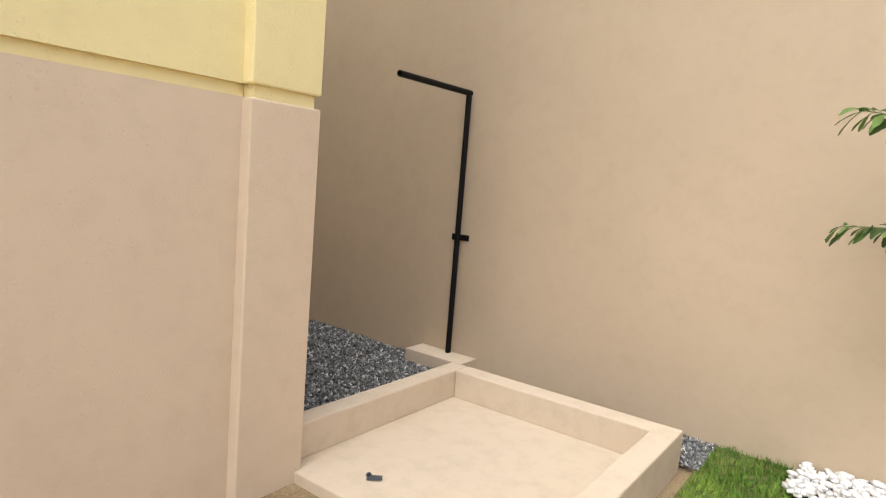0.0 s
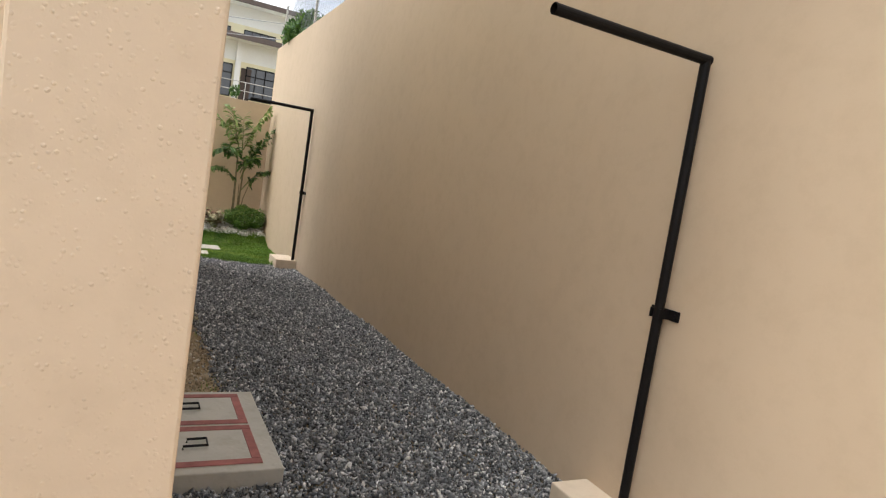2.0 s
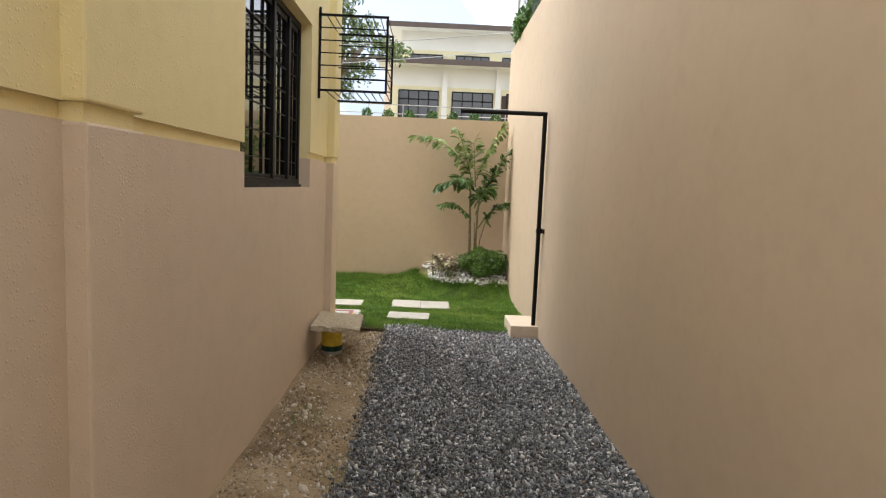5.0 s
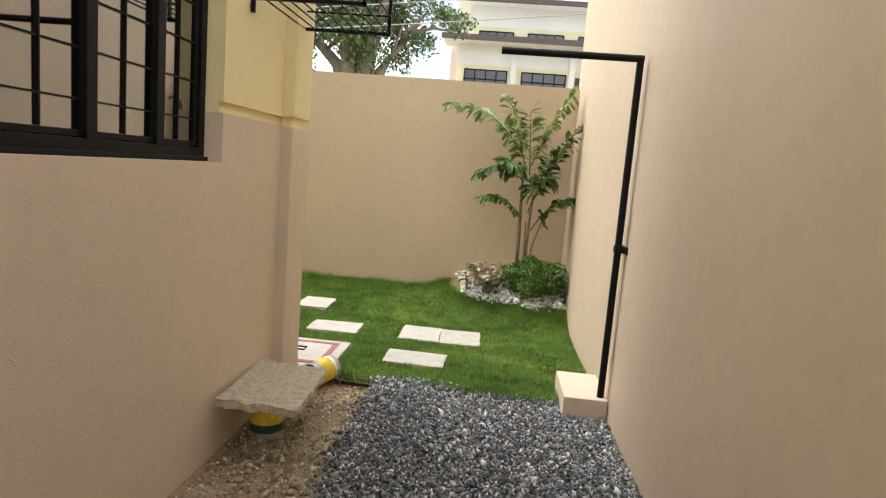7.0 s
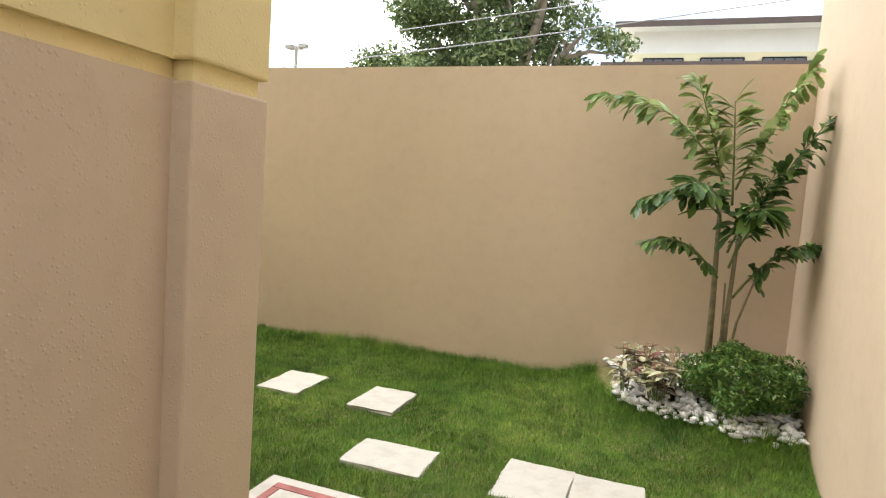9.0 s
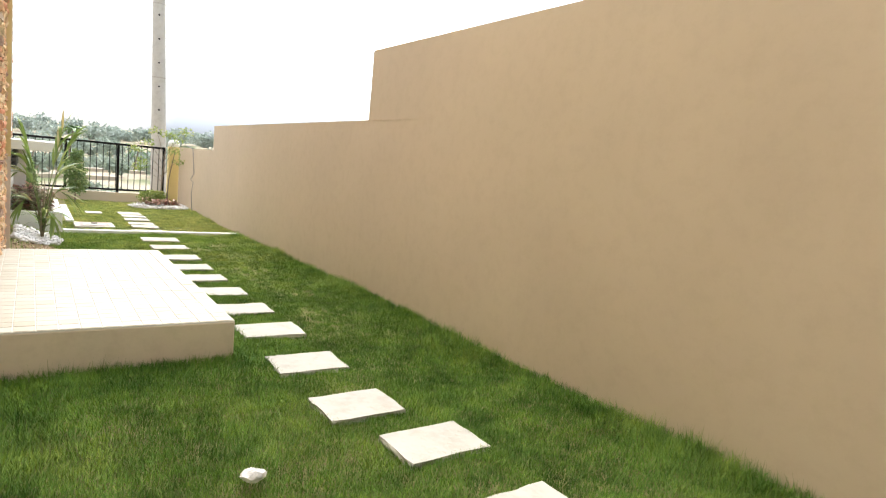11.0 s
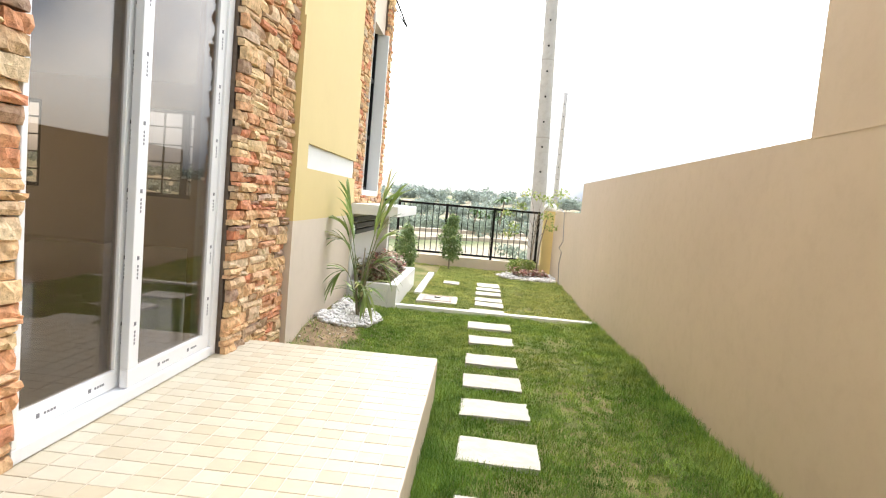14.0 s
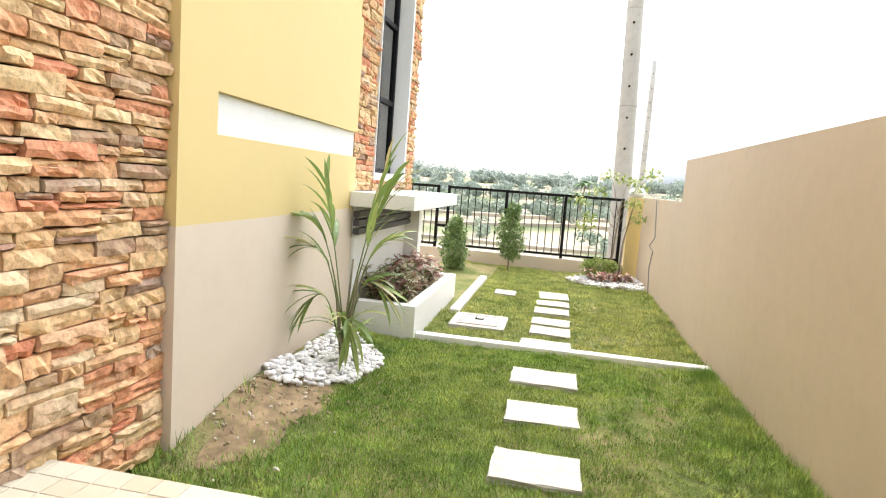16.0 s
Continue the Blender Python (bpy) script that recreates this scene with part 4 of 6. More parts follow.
# ---- house windows ----
def east_window(name, w, mullions, label, grid=True, low=0.06, ajar=(), glass=M_glass_dark):
    y0, y1, z0, z1 = w
    xf = 1.245
    t = thing(name, (xf, (y0 + y1) / 2, z0), label, "window", kind="structure")
    f = bmesh.new()
    for r in ((y0, y1, z0, z0 + low), (y0, y1, z1 - 0.05, z1), (y0, y0 + 0.05, z0 + low, z1 - 0.05), (y1 - 0.05, y1, z0 + low, z1 - 0.05)):
        box(f, xf - 0.05, xf, r[0], r[1], r[2], r[3], 0.003)
    fr = part("window_frame", f, M_black, t)
    part("window_sill", boxed(xf - 0.06, xf + 0.02, y0 + 0.002, y1 - 0.002, z0 - 0.004, z0 + 0.02, 0.002), M_black, t)
    edges = [y0 + 0.05] + mullions + [y1 - 0.05]
    for m in mullions:
        part("mullion", boxed(xf - 0.045, xf + 0.004, m - 0.028, m + 0.028, z0 + 0.055, z1 - 0.045, 0.003), M_black, t)
    for i, (a, b) in enumerate(zip(edges, edges[1:])):
        a2, b2 = a + 0.005, b - 0.005
        hinge = Vector((xf - 0.026, b2, 0))
        swing = Matrix.Translation(hinge) @ Matrix.Rotation(radians(ajar[i] if i < len(ajar) else 0), 4, "Z") @ Matrix.Translation(-hinge)

        def swung(bm):
            bmesh.ops.transform(bm, matrix=swing, verts=bm.verts)
            return bm

        s = bmesh.new()
        for r in ((a2, b2, z0 + 0.062, z0 + 0.085), (a2, b2, z1 - 0.09, z1 - 0.052), (a2, a2 + 0.022, z0 + 0.085, z1 - 0.09), (b2 - 0.022, b2, z0 + 0.085, z1 - 0.09)):
            box(s, xf - 0.04, xf - 0.012, r[0], r[1], r[2], r[3], 0.002)
        sash = part("sash", swung(s), M_black, t)
        p = part("pane", swung(boxed(xf - 0.03, xf - 0.024, a2 + 0.02, b2 - 0.02, z0 + 0.083, z1 - 0.088)), glass, sash)
        p.visible_shadow = False
        if not grid:
            continue
        for k in range(1, 7):
            z = z0 + 0.02 + 0.163 * k
            if z < z1 - 0.12:
                part("muntin", swung(boxed(xf - 0.0235, xf - 0.0155, a2 + 0.022, b2 - 0.022, z - 0.003, z + 0.003)), M_black, sash)
        cols = max(2, round((b - a) / 0.22))
        for k in range(1, cols):
            ym = a + (b - a) * k / cols
            part("muntin", swung(boxed(xf - 0.024, xf - 0.013, ym - 0.0035, ym + 0.0035, z0 + 0.086, z1 - 0.09)), M_black, sash)


east_window("window_1", W1, [2.80, 3.47, 3.90], "black framed window with dark brown panes", False, 0.04, glass=M_glass_brown)
east_window("window_2", W2, [6.98, 7.39], "black framed casement window with thin glazing bars", ajar=())

# ---- sliding door ----
def door():
    y = 8.915
    d = thing("door_1", ((DX0 + DX1) / 2, y, DZ0), "white framed sliding glass door, closed", "sliding door", kind="structure")
    f = bmesh.new()
    t = 0.075
    for r in ((DX0, DX1, DZ0, DZ0 + 0.055), (DX0, DX1, DZ1 - t, DZ1), (DX0, DX0 + t, DZ0 + 0.055, DZ1 - t), (DX1 - 0.03, DX1, DZ0 + 0.055, DZ1 - t)):
        box(f, r[0], r[1], y - 0.10, y + 0.035, r[2], r[3], 0.004)
    part("door_frame", f, M_upvc, d)
    mid = (DX0 + DX1) / 2 + 0.05
    marks = plain("grey_film_print", (0.18, 0.18, 0.19), 0.5)
    for i, (a, b, yy) in enumerate(((mid - 0.02, DX1 - 0.028, y - 0.055), (DX0 + t - 0.005, mid + 0.05, y + 0.0))):
        s = bmesh.new()
        z0, z1 = DZ0 + 0.057, DZ1 - t + 0.005
        w = 0.085
        for r in ((a, b, z0, z0 + w), (a, b, z1 - w, z1), (a, a + w, z0 + w, z1 - w), (b - (0.045 if i == 0 else w), b, z0 + w, z1 - w)):
            box(s, r[0], r[1], yy - 0.02, yy + 0.02, r[2], r[3], 0.004)
        leaf = part("sliding_panel", s, M_upvc, d)
        p = part("pane", boxed(a + w - 0.004, b - (0.045 if i == 0 else w) + 0.004, yy - 0.004, yy + 0.004, z0 + w - 0.004, z1 - w + 0.004), M_glass, leaf, "tinted glass pane")
        p.visible_shadow = False
        pr = bmesh.new()
        k = z0 + 0.2
        while k < z1 - 0.15:
            for xx in ((a + w * 0.5,) if i == 0 else (a + w * 0.5, b - w * 0.5)):
                for q in range(4):
                    box(pr, xx - 0.006, xx + 0.004, yy + 0.020, yy + 0.0212, k + q * 0.018, k + q * 0.018 + 0.012)
                box(pr, xx - 0.009, xx + 0.009, yy + 0.020, yy + 0.0212, k + 0.09, k + 0.108)
            k += 0.31
        k = a + 0.16
        while k < b - 0.2:
            for q in range(4):
                box(pr, k + q * 0.018, k + q * 0.018 + 0.012, yy + 0.020, yy + 0.0212, z0 + w * 0.5 - 0.005, z0 + w * 0.5 + 0.005)
            box(pr, k + 0.09, k + 0.108, yy + 0.020, yy + 0.0212, z0 + w * 0.5 - 0.009, z0 + w * 0.5 + 0.009)
            k += 0.31
        part("film_marks", pr, marks, leaf, "grey printed marks on the protective film")


door()

# bay window and rear room window
def bay_window():
    x0, x1, z0, z1 = BX0, BX1, 1.30, 3.6
    t = thing("window_3", ((x0 + x1) / 2, SB, z0), "tall dark framed window with a white surround", "window", kind="structure")
    s = bmesh.new()
    for r in ((x0, x0 + 0.05, z0, z1), (x1 - 0.02, x1, z0, z1), (x0 + 0.05, x1 - 0.02, z0, z0 + 0.07)):
        box(s, r[0], r[1], SB - 0.155, SB + 0.075, r[2], r[3], 0.004)
    part("surround", s, M_white, t, "white painted window surround")
    f = bmesh.new()
    a, b = x0 + 0.05, x1 - 0.02
    for r in ((a, b, z0 + 0.07, z0 + 0.12), (a, a + 0.05, z0 + 0.12, z1), (b - 0.05, b, z0 + 0.12, z1), (a + 0.05, b - 0.05, 2.1, 2.15), (a + 0.05, b - 0.05, 2.9, 2.95), ((a + b) / 2 - 0.02, (a + b) / 2 + 0.02, z0 + 0.12, z1)):
        box(f, r[0], r[1], SB - 0.145, SB - 0.085, r[2], r[3], 0.003)
    part("window_frame", f, M_black, t)
    p = part("pane", boxed(a + 0.04, b - 0.04, SB - 0.118, SB - 0.112, z0 + 0.11, z1), M_glass_dark, t)
    p.visible_shadow = False


bay_window()


def rear_window(name, y0, y1):
    """A gridded casement in the far wall of the room."""
    z0, z1, x = 1.0, 2.35, -9.95
    t = thing(name, (x, (y0 + y1) / 2, z0), "dark steel casement window with small panes", "window", kind="structure")
    f = bmesh.new()
    for r in ((y0, y1, z0, z0 + 0.06), (y0, y1, z1 - 0.06, z1), (y0, y0 + 0.06, z0 + 0.06, z1 - 0.06), (y1 - 0.06, y1, z0 + 0.06, z1 - 0.06), ((y0 + y1) / 2 - 0.06, (y0 + y1) / 2 + 0.06, z0 + 0.06, z1 - 0.06)):
        box(f, x - 0.03, x + 0.03, r[0], r[1], r[2], r[3])
    part("window_frame", f, M_black, t)
    for k in range(1, 5):
        part("muntin", boxed(x - 0.01, x + 0.01, y0 + 0.06, y1 - 0.06, z0 + 0.27 * k - 0.011, z0 + 0.27 * k + 0.011), M_black, t)
    for k in (0.25, 0.75):
        y = y0 + (y1 - y0) * k
        part("muntin", boxed(x - 0.012, x + 0.012, y - 0.011, y + 0.011, z0 + 0.06, z1 - 0.06), M_black, t)


for i, (a, b) in enumerate(REAR):
    rear_window("window_%d" % (4 + i), a, b)

# ---- stacked stone cladding ----
LEDGE_STOPS = [(0.0, (0.29, 0.18, 0.15)), (0.07, (0.46, 0.32, 0.20)), (0.16, (0.76, 0.47, 0.24)), (0.32, (0.80, 0.60, 0.33)), (0.48, (0.76, 0.50, 0.27)), (0.62, (0.74, 0.36, 0.18)), (0.78, (0.68, 0.23, 0.13)), (0.86, (0.70, 0.46, 0.27)), (0.94, (0.78, 0.62, 0.40)), (1.0, (0.36, 0.26, 0.23))]


def ledge_material(name, island):
    """Split stone: a colour for each piece, clouded with cream and rust inside the piece, rough to the touch."""
    m, n, l, b = material(name, 0.85, 0.0, 0.25)
    src = n.new("ShaderNodeNewGeometry" if island else "ShaderNodeObjectInfo")
    pick = ramp(n, l, src.outputs["Random Per Island" if island else "Random"], LEDGE_STOPS)
    cloud = noise_node(n, l, 9.0, 4, 0.6, space="World")
    tint = ramp(n, l, cloud.outputs["Fac"], [(0.36, (0.62, 0.28, 0.15)), (0.50, (0.70, 0.48, 0.26)), (0.64, (0.80, 0.62, 0.38))])
    fine = noise_node(n, l, 34.0, 6, 0.65, space="World")
    veins = ramp(n, l, fine.outputs["Fac"], [(0.28, (0.52, 0.48, 0.45)), (0.55, (1, 1, 1)), (0.80, (1.14, 1.10, 1.04))])
    tone = mixed(n, l, pick.outputs["Color"], tint.outputs["Color"], 0.24)
    l.new(mixed(n, l, tone, veins.outputs["Color"], 1.0, "MULTIPLY"), b.inputs["Base Color"])
    bump(n, l, b, fine.outputs["Fac"], 1.0, 0.010)
    return m


M_ledge = ledge_material("stacked_ledge_stone", False)
M_mortar = plain("dark_joint_mortar", (0.16, 0.12, 0.09), 0.95, 0, 0.2, 20, 0.5)


def rock_mesh(seed, L, h, depth):
    """One split-face ledge stone, back at y = 0, rough face towards +y."""
    r = random.Random(seed)
    bm = bmesh.new()
    nx, nz = 5, 2
    lo_h, hi_h = [r.uniform(-0.10, 0.10) * h for _ in range(2)], [r.uniform(-0.10, 0.10) * h for _ in range(2)]
    tilt, slant = r.uniform(-0.3, 0.3), r.uniform(-0.25, 0.25)
    g = [[None] * (nz + 1) for _ in range(nx + 1)]
    for i in range(nx + 1):
        for j in range(nz + 1):
            edge = (i in (0, nx)) + (j in (0, nz))
            u, w = i / nx, j / nz
            y = depth * ((0.86, 0.76)[edge - 1] if edge else 1.0) * r.uniform(0.74, 1.12) * (1 + tilt * (u - 0.5) + slant * (w - 0.5))
            skew = (lo_h[0] * (1 - u) + lo_h[1] * u) * (1 - w) + (hi_h[0] * (1 - u) + hi_h[1] * u) * w
            g[i][j] = bm.verts.new((L * (i / nx - 0.5) + r.uniform(-1, 1) * 0.007 * (0 < i < nx), y, h * (w - 0.5) + skew * 0.6 + r.uniform(-1, 1) * 0.0035))
    back_g = [bm.verts.new((L * (i / nx - 0.5), 0, h * (j - 0.5))) for i, j in ((0, 0), (nx, 0), (nx, 1), (0, 1))]
    for i in range(nx):
        for j in range(nz):
            bm.faces.new((g[i][j], g[i + 1][j], g[i + 1][j + 1], g[i][j + 1]))
    bm.faces.new([g[i][0] for i in range(nx + 1)][::-1] + [back_g[0], back_g[1]])
    bm.faces.new([g[i][nz] for i in range(nx + 1)] + [back_g[2], back_g[3]])
    bm.faces.new([g[0][j] for j in range(nz + 1)] + [back_g[3], back_g[0]])
    bm.faces.new([g[nx][j] for j in range(nz + 1)][::-1] + [back_g[1], back_g[2]])
    bmesh.ops.recalc_face_normals(bm, faces=bm.faces)
    me = bpy.data.meshes.new("stone")
    bm.to_mesh(me)
    bm.free()
    me.materials.append(M_ledge)
    return me


ROCKS = {}


def rock(L, h, seed):
    key = (round(L, 2), round(h, 3), seed % 4)
    if key not in ROCKS:
        ROCKS[key] = rock_mesh(hash(key[2]) + int(L * 1000) * 7 + int(h * 1000), L - 0.006, h - 0.005, 0.050)
    return ROCKS[key]


def cladding(name, x0, x1, z0, z1, y, label, limit=10000):
    """Courses of split stone of mixed height and length over a mortar bed."""
    c = thing(name, ((x0 + x1) / 2, y, z0), label, "stone cladding", kind="structure")
    part("mortar_bed", boxed(x0 + 0.005, x1 - 0.005, SB + 0.001, y + 0.012, z0, z1), M_mortar, c)
    r = random.Random(int(-x0 * 100))
    z, count, rest = z0, 0, bmesh.new()
    while z < z1 - 0.02:
        H2 = r.choice((0.040, 0.050, 0.062, 0.078))
        x = x0 - (0.0 if r.random() < 0.5 else 0.012)
        while x < x1 - 0.03:
            L = r.choice((0.12, 0.16, 0.20, 0.25, 0.31))
            if x + L > x1 - 0.05:
                L = round(x1 - x, 2)
            rows = [(0, H2)]
            if H2 > 0.055 and r.random() < 0.35:
                s = round(H2 * r.choice((0.4, 0.5, 0.6)), 3)
                rows = [(0, s), (s, H2 - s)]
            for dz, hh in rows:
                split = [(0.0, L)]
                if L > 0.25 and r.random() < 0.3:
                    k = round(L * r.uniform(0.35, 0.65), 2)
                    split = [(0, k), (k, L - k)]
                for dx, ll in split:
                    me = rock(ll, hh, r.randrange(100))
                    loc = Vector((x + dx + ll / 2, y + 0.004 + r.uniform(0, 0.026), z + dz + hh / 2))
                    m4 = Matrix.Translation(loc) @ Euler((r.uniform(-0.06, 0.06), r.uniform(-0.035, 0.035), r.uniform(-0.05, 0.05))).to_matrix().to_4x4()
                    if count < limit:
                        ob = new("stone", me)
                        ob.parent = c
                        ob.matrix_local = Matrix.Translation(-Vector(c.location)) @ m4
                    else:
                        n0 = len(rest.verts)
                        rest.from_mesh(me)
                        rest.verts.ensure_lookup_table()
                        bmesh.ops.transform(rest, matrix=m4, verts=rest.verts[n0:])
                    count += 1
            x += L
        z += H2
    if len(rest.verts):
        up = part("upper_stones", rest, M_ledge_joined, c)
        up["kind"] = "stuff"
    else:
        rest.free()


M_ledge_joined = ledge_material("stacked_ledge_stone_upper", True)
CLAD_LABEL = "stacked split-stone cladding in ochre, brown and red"
cladding("cladding_1", -2.735, -2.335, 0.258, 3.4, SB + 0.004, CLAD_LABEL, 300)
cladding("cladding_2", -5.40, DX0 - 0.005, 0.02, 4.2, SB + 0.058, CLAD_LABEL, 300)
cladding("cladding_3", BX1, -7.952, 1.2, 4.2, SB + 0.004, CLAD_LABEL, 200)
cladding("cladding_4", -10.05, BX0 - 0.005, 1.2, 4.2, SB + 0.004, CLAD_LABEL, 160)
cladding("cladding_5", BX0, BX1 - 0.005, 1.05, 1.295, SB + 0.004, CLAD_LABEL, 60)

# ---- porch tiles ----
M_tile = pieces("cream_porch_tile", [(0.0, (0.45, 0.385, 0.27)), (0.4, (0.50, 0.445, 0.335)), (0.75, (0.52, 0.47, 0.365)), (1.0, (0.465, 0.405, 0.295))], 0.42, 0.02, 12, False, 0.2, 0.2)
M_grout = plain("pale_grout", (0.64, 0.60, 0.52), 0.7, 0, 0.05, 20, 0.1)


def tiles():
    part("grout_bed", boxed(PX0 + 0.003, PX1 - 0.003, PN + 0.006, PYE - 0.003, PZ - 0.012, PZ - 0.003), M_grout, porch)
    nx, ny = 28, 13
    sx, sy = (PX1 - PX0 - 0.012) / nx, (PYE - PN - 0.016) / ny
    bm = boxed(-sx / 2 + 0.002, sx / 2 - 0.002, -sy / 2 + 0.002, sy / 2 - 0.002, -0.006, 0.0)
    top = [e for e in bm.edges if all(v.co.z > -0.001 for v in e.verts)]
    bmesh.ops.bevel(bm, geom=top, offset=0.0015, segments=1, affect="EDGES")
    me = bpy.data.meshes.new("tile")
    bm.to_mesh(me)
    bm.free()
    me.materials.append(M_tile)
    for i in range(nx):
        for j in range(ny):
            ob = new("tile", me)
            ob.parent = porch
            ob.location = Vector((PX0 + 0.006 + sx * (i + 0.5), PN + 0.010 + sy * (j + 0.5), PZ + rnd.uniform(0, 0.0012))) - Vector(porch.location)


tiles()

# ---- plants ----
class Leaves:
    """Collects leaf blades, each a folded strip that bends as it goes, into one mesh."""

    def __init__(self):
        self.v, self.f, self.sizes = [], [], []

    def add(self, base, way, length, width, droop=0.3, fold=0.25, profile=(0.25, 0.9, 1.0, 0.6, 0.0), twist=0.0, ragged=0.0):
        d = Vector(way).normalized()
        side = d.cross(Vector((0, 0, 1)))
        side = side.normalized() if side.length > 1e-4 else Vector((1, 0, 0))
        if twist:
            side = Matrix.Rotation(twist, 3, d) @ side
        up = side.cross(d)
        p, n0, k = Vector(base), len(self.v), len(profile)
        for i, w in enumerate(profile):
            ww = width * w * 0.5
            jag = rnd.uniform(-ragged, ragged) * width
            self.v += [p - side * ww + up * ww * fold + d * jag, p.copy(), p + side * ww + up * ww * fold - d * jag]
            d = (d + Vector((0, 0, -droop / k))).normalized()
            p = p + d * (length / (k - 1))
        self.sizes.append(3 * k)
        for i in range(k - 1):
            a = n0 + i * 3
            self.f += [(a, a + 1, a + 4), (a, a + 4, a + 3), (a + 1, a + 2, a + 5), (a + 1, a + 5, a + 4)]

    def single(self, name, mat, parent):
        """Each blade as an object of its own."""
        o = np.array(ORIGIN[parent])
        k = 0
        for size in self.sizes:
            v = np.array([tuple(q) for q in self.v[k:k + size]]) - o
            f = np.array([(a, a + 1, a + 4) for a in range(0, size - 3, 3)] + [(a, a + 4, a + 3) for a in range(0, size - 3, 3)] + [(a + 1, a + 2, a + 5) for a in range(0, size - 3, 3)] + [(a + 1, a + 5, a + 4) for a in range(0, size - 3, 3)])
            from_arrays(name, v, f, mat, parent=parent)
            k += size

    def part(self, name, mat, parent, label=""):
        o = ORIGIN[parent]
        v = np.array([tuple(q) for q in self.v]) - np.array(o)
        ob = from_arrays(name, v, np.array(self.f), mat, parent=parent)
        ORIGIN[ob] = o
        if label:
            ob["label"] = label
        return ob


def bent(p0, p1, sag, n=7):
    """Points on an arc from p0 to p1 that bows upward by sag."""
    p0, p1 = Vector(p0), Vector(p1)
    return [p0.lerp(p1, i / (n - 1)) + Vector((0, 0, sag * math.sin(math.pi * i / (n - 1)))) for i in range(n)]


M_palm = leaf_material("fishtail_palm_leaf", [(0.0, (0.035, 0.08, 0.02)), (0.6, (0.085, 0.16, 0.04)), (1.0, (0.18, 0.28, 0.07))], 0.4, 0.25, False)
M_palm_new = leaf_material("fresh_palm_leaf", [(0.0, (0.12, 0.19, 0.05)), (0.6, (0.23, 0.32, 0.10)), (1.0, (0.40, 0.45, 0.19))], 0.4, 0.35, False)
M_cane = plain("palm_cane", (0.20, 0.17, 0.10), 0.7, 0, 0.3, 30, 0.3)
M_stem = plain("green_stem", (0.16, 0.20, 0.07), 0.6, 0, 0.2, 20, 0.2)
M_bark = plain("grey_brown_bark", (0.20, 0.16, 0.12), 0.9, 0, 0.3, 6, 0.6)
M_bush = leaf_material("dense_bush_leaf", [(0.0, (0.025, 0.07, 0.012)), (0.6, (0.06, 0.14, 0.025)), (1.0, (0.14, 0.24, 0.05))], 0.45, 0.2)
M_croton = leaf_material("variegated_leaf", [(0.0, (0.14, 0.05, 0.05)), (0.18, (0.26, 0.12, 0.09)), (0.34, (0.36, 0.36, 0.20)), (0.60, (0.56, 0.53, 0.36)), (0.78, (0.46, 0.42, 0.26)), (0.88, (0.22, 0.09, 0.08)), (1.0, (0.16, 0.22, 0.08))], 0.5, 0.2)
M_redleaf = leaf_material("red_leaf", [(0.0, (0.16, 0.05, 0.05)), (0.3, (0.42, 0.14, 0.11)), (0.55, (0.58, 0.36, 0.26)), (0.8, (0.66, 0.56, 0.42)), (1.0, (0.24, 0.18, 0.09))], 0.5, 0.2)
M_areca = leaf_material("strap_palm_leaf", [(0.0, (0.13, 0.20, 0.05)), (0.6, (0.27, 0.36, 0.10)), (0.9, (0.44, 0.46, 0.18)), (1.0, (0.50, 0.40, 0.20))], 0.4, 0.35, False)
M_light_leaf = leaf_material("yellow_green_leaf", [(0.0, (0.16, 0.24, 0.05)), (0.7, (0.34, 0.40, 0.12)), (1.0, (0.50, 0.48, 0.18))], 0.5, 0.35)


M_bed_bush = leaf_material("bed_bush_leaf", [(0.0, (0.04, 0.10, 0.018)), (0.6, (0.10, 0.20, 0.035)), (1.0, (0.24, 0.34, 0.08))], 0.45, 0.2)


def fishtail_palm(base, fronds, canes, label):
    p = thing("fishtail_palm", base, label, "palm", "fishtail palms")
    for pts, r0, r1 in canes:
        bm = bmesh.new()
        n = len(pts)
        tube(bm, pts, [r0 + (r1 - r0) * i / (n - 1) for i in range(n)], 9)
        part("cane", bm, M_cane, p, smooth=True)
    for start, end, sag, size, fresh in fronds:
        rib = bent(start, end, sag, 12)
        bm = bmesh.new()
        tube(bm, rib, [0.009 - 0.0065 * i / 11 for i in range(12)], 6)
        rach = part("frond_rib", bm, M_stem, p, smooth=True)
        L = Leaves()
        for i in range(3, 12):
            d = (rib[min(i + 1, 11)] - rib[i - 1]).normalized()
            s = d.cross(Vector((0, 0, 1))).normalized()
            s = (s + Vector((0, 0, rnd.uniform(-0.5, 0.5)))).normalized()
            for sg in (-1, 1, -1, 1, -1, 1, -1, 1):
                way = d * rnd.uniform(0.3, 1.0) + s * sg * rnd.uniform(0.6, 1.1) + Vector((0, 0, rnd.uniform(-0.35, 0.35)))
                at = rib[i].lerp(rib[i - 1], rnd.uniform(0, 0.95))
                ln = 1.08 * size * rnd.uniform(0.55, 1.2) * (1.0 - 0.35 * (i / 11))
                L.add(at, way, ln, ln * rnd.uniform(0.17, 0.30), rnd.uniform(0.5, 1.4), 0.3, (0.05, 0.26, 0.55, 0.9, 1.0, 0.35), rnd.uniform(-0.9, 0.9), 0.22)
        L.single("leaflet", M_palm_new if fresh else M_palm, rach)
    return p


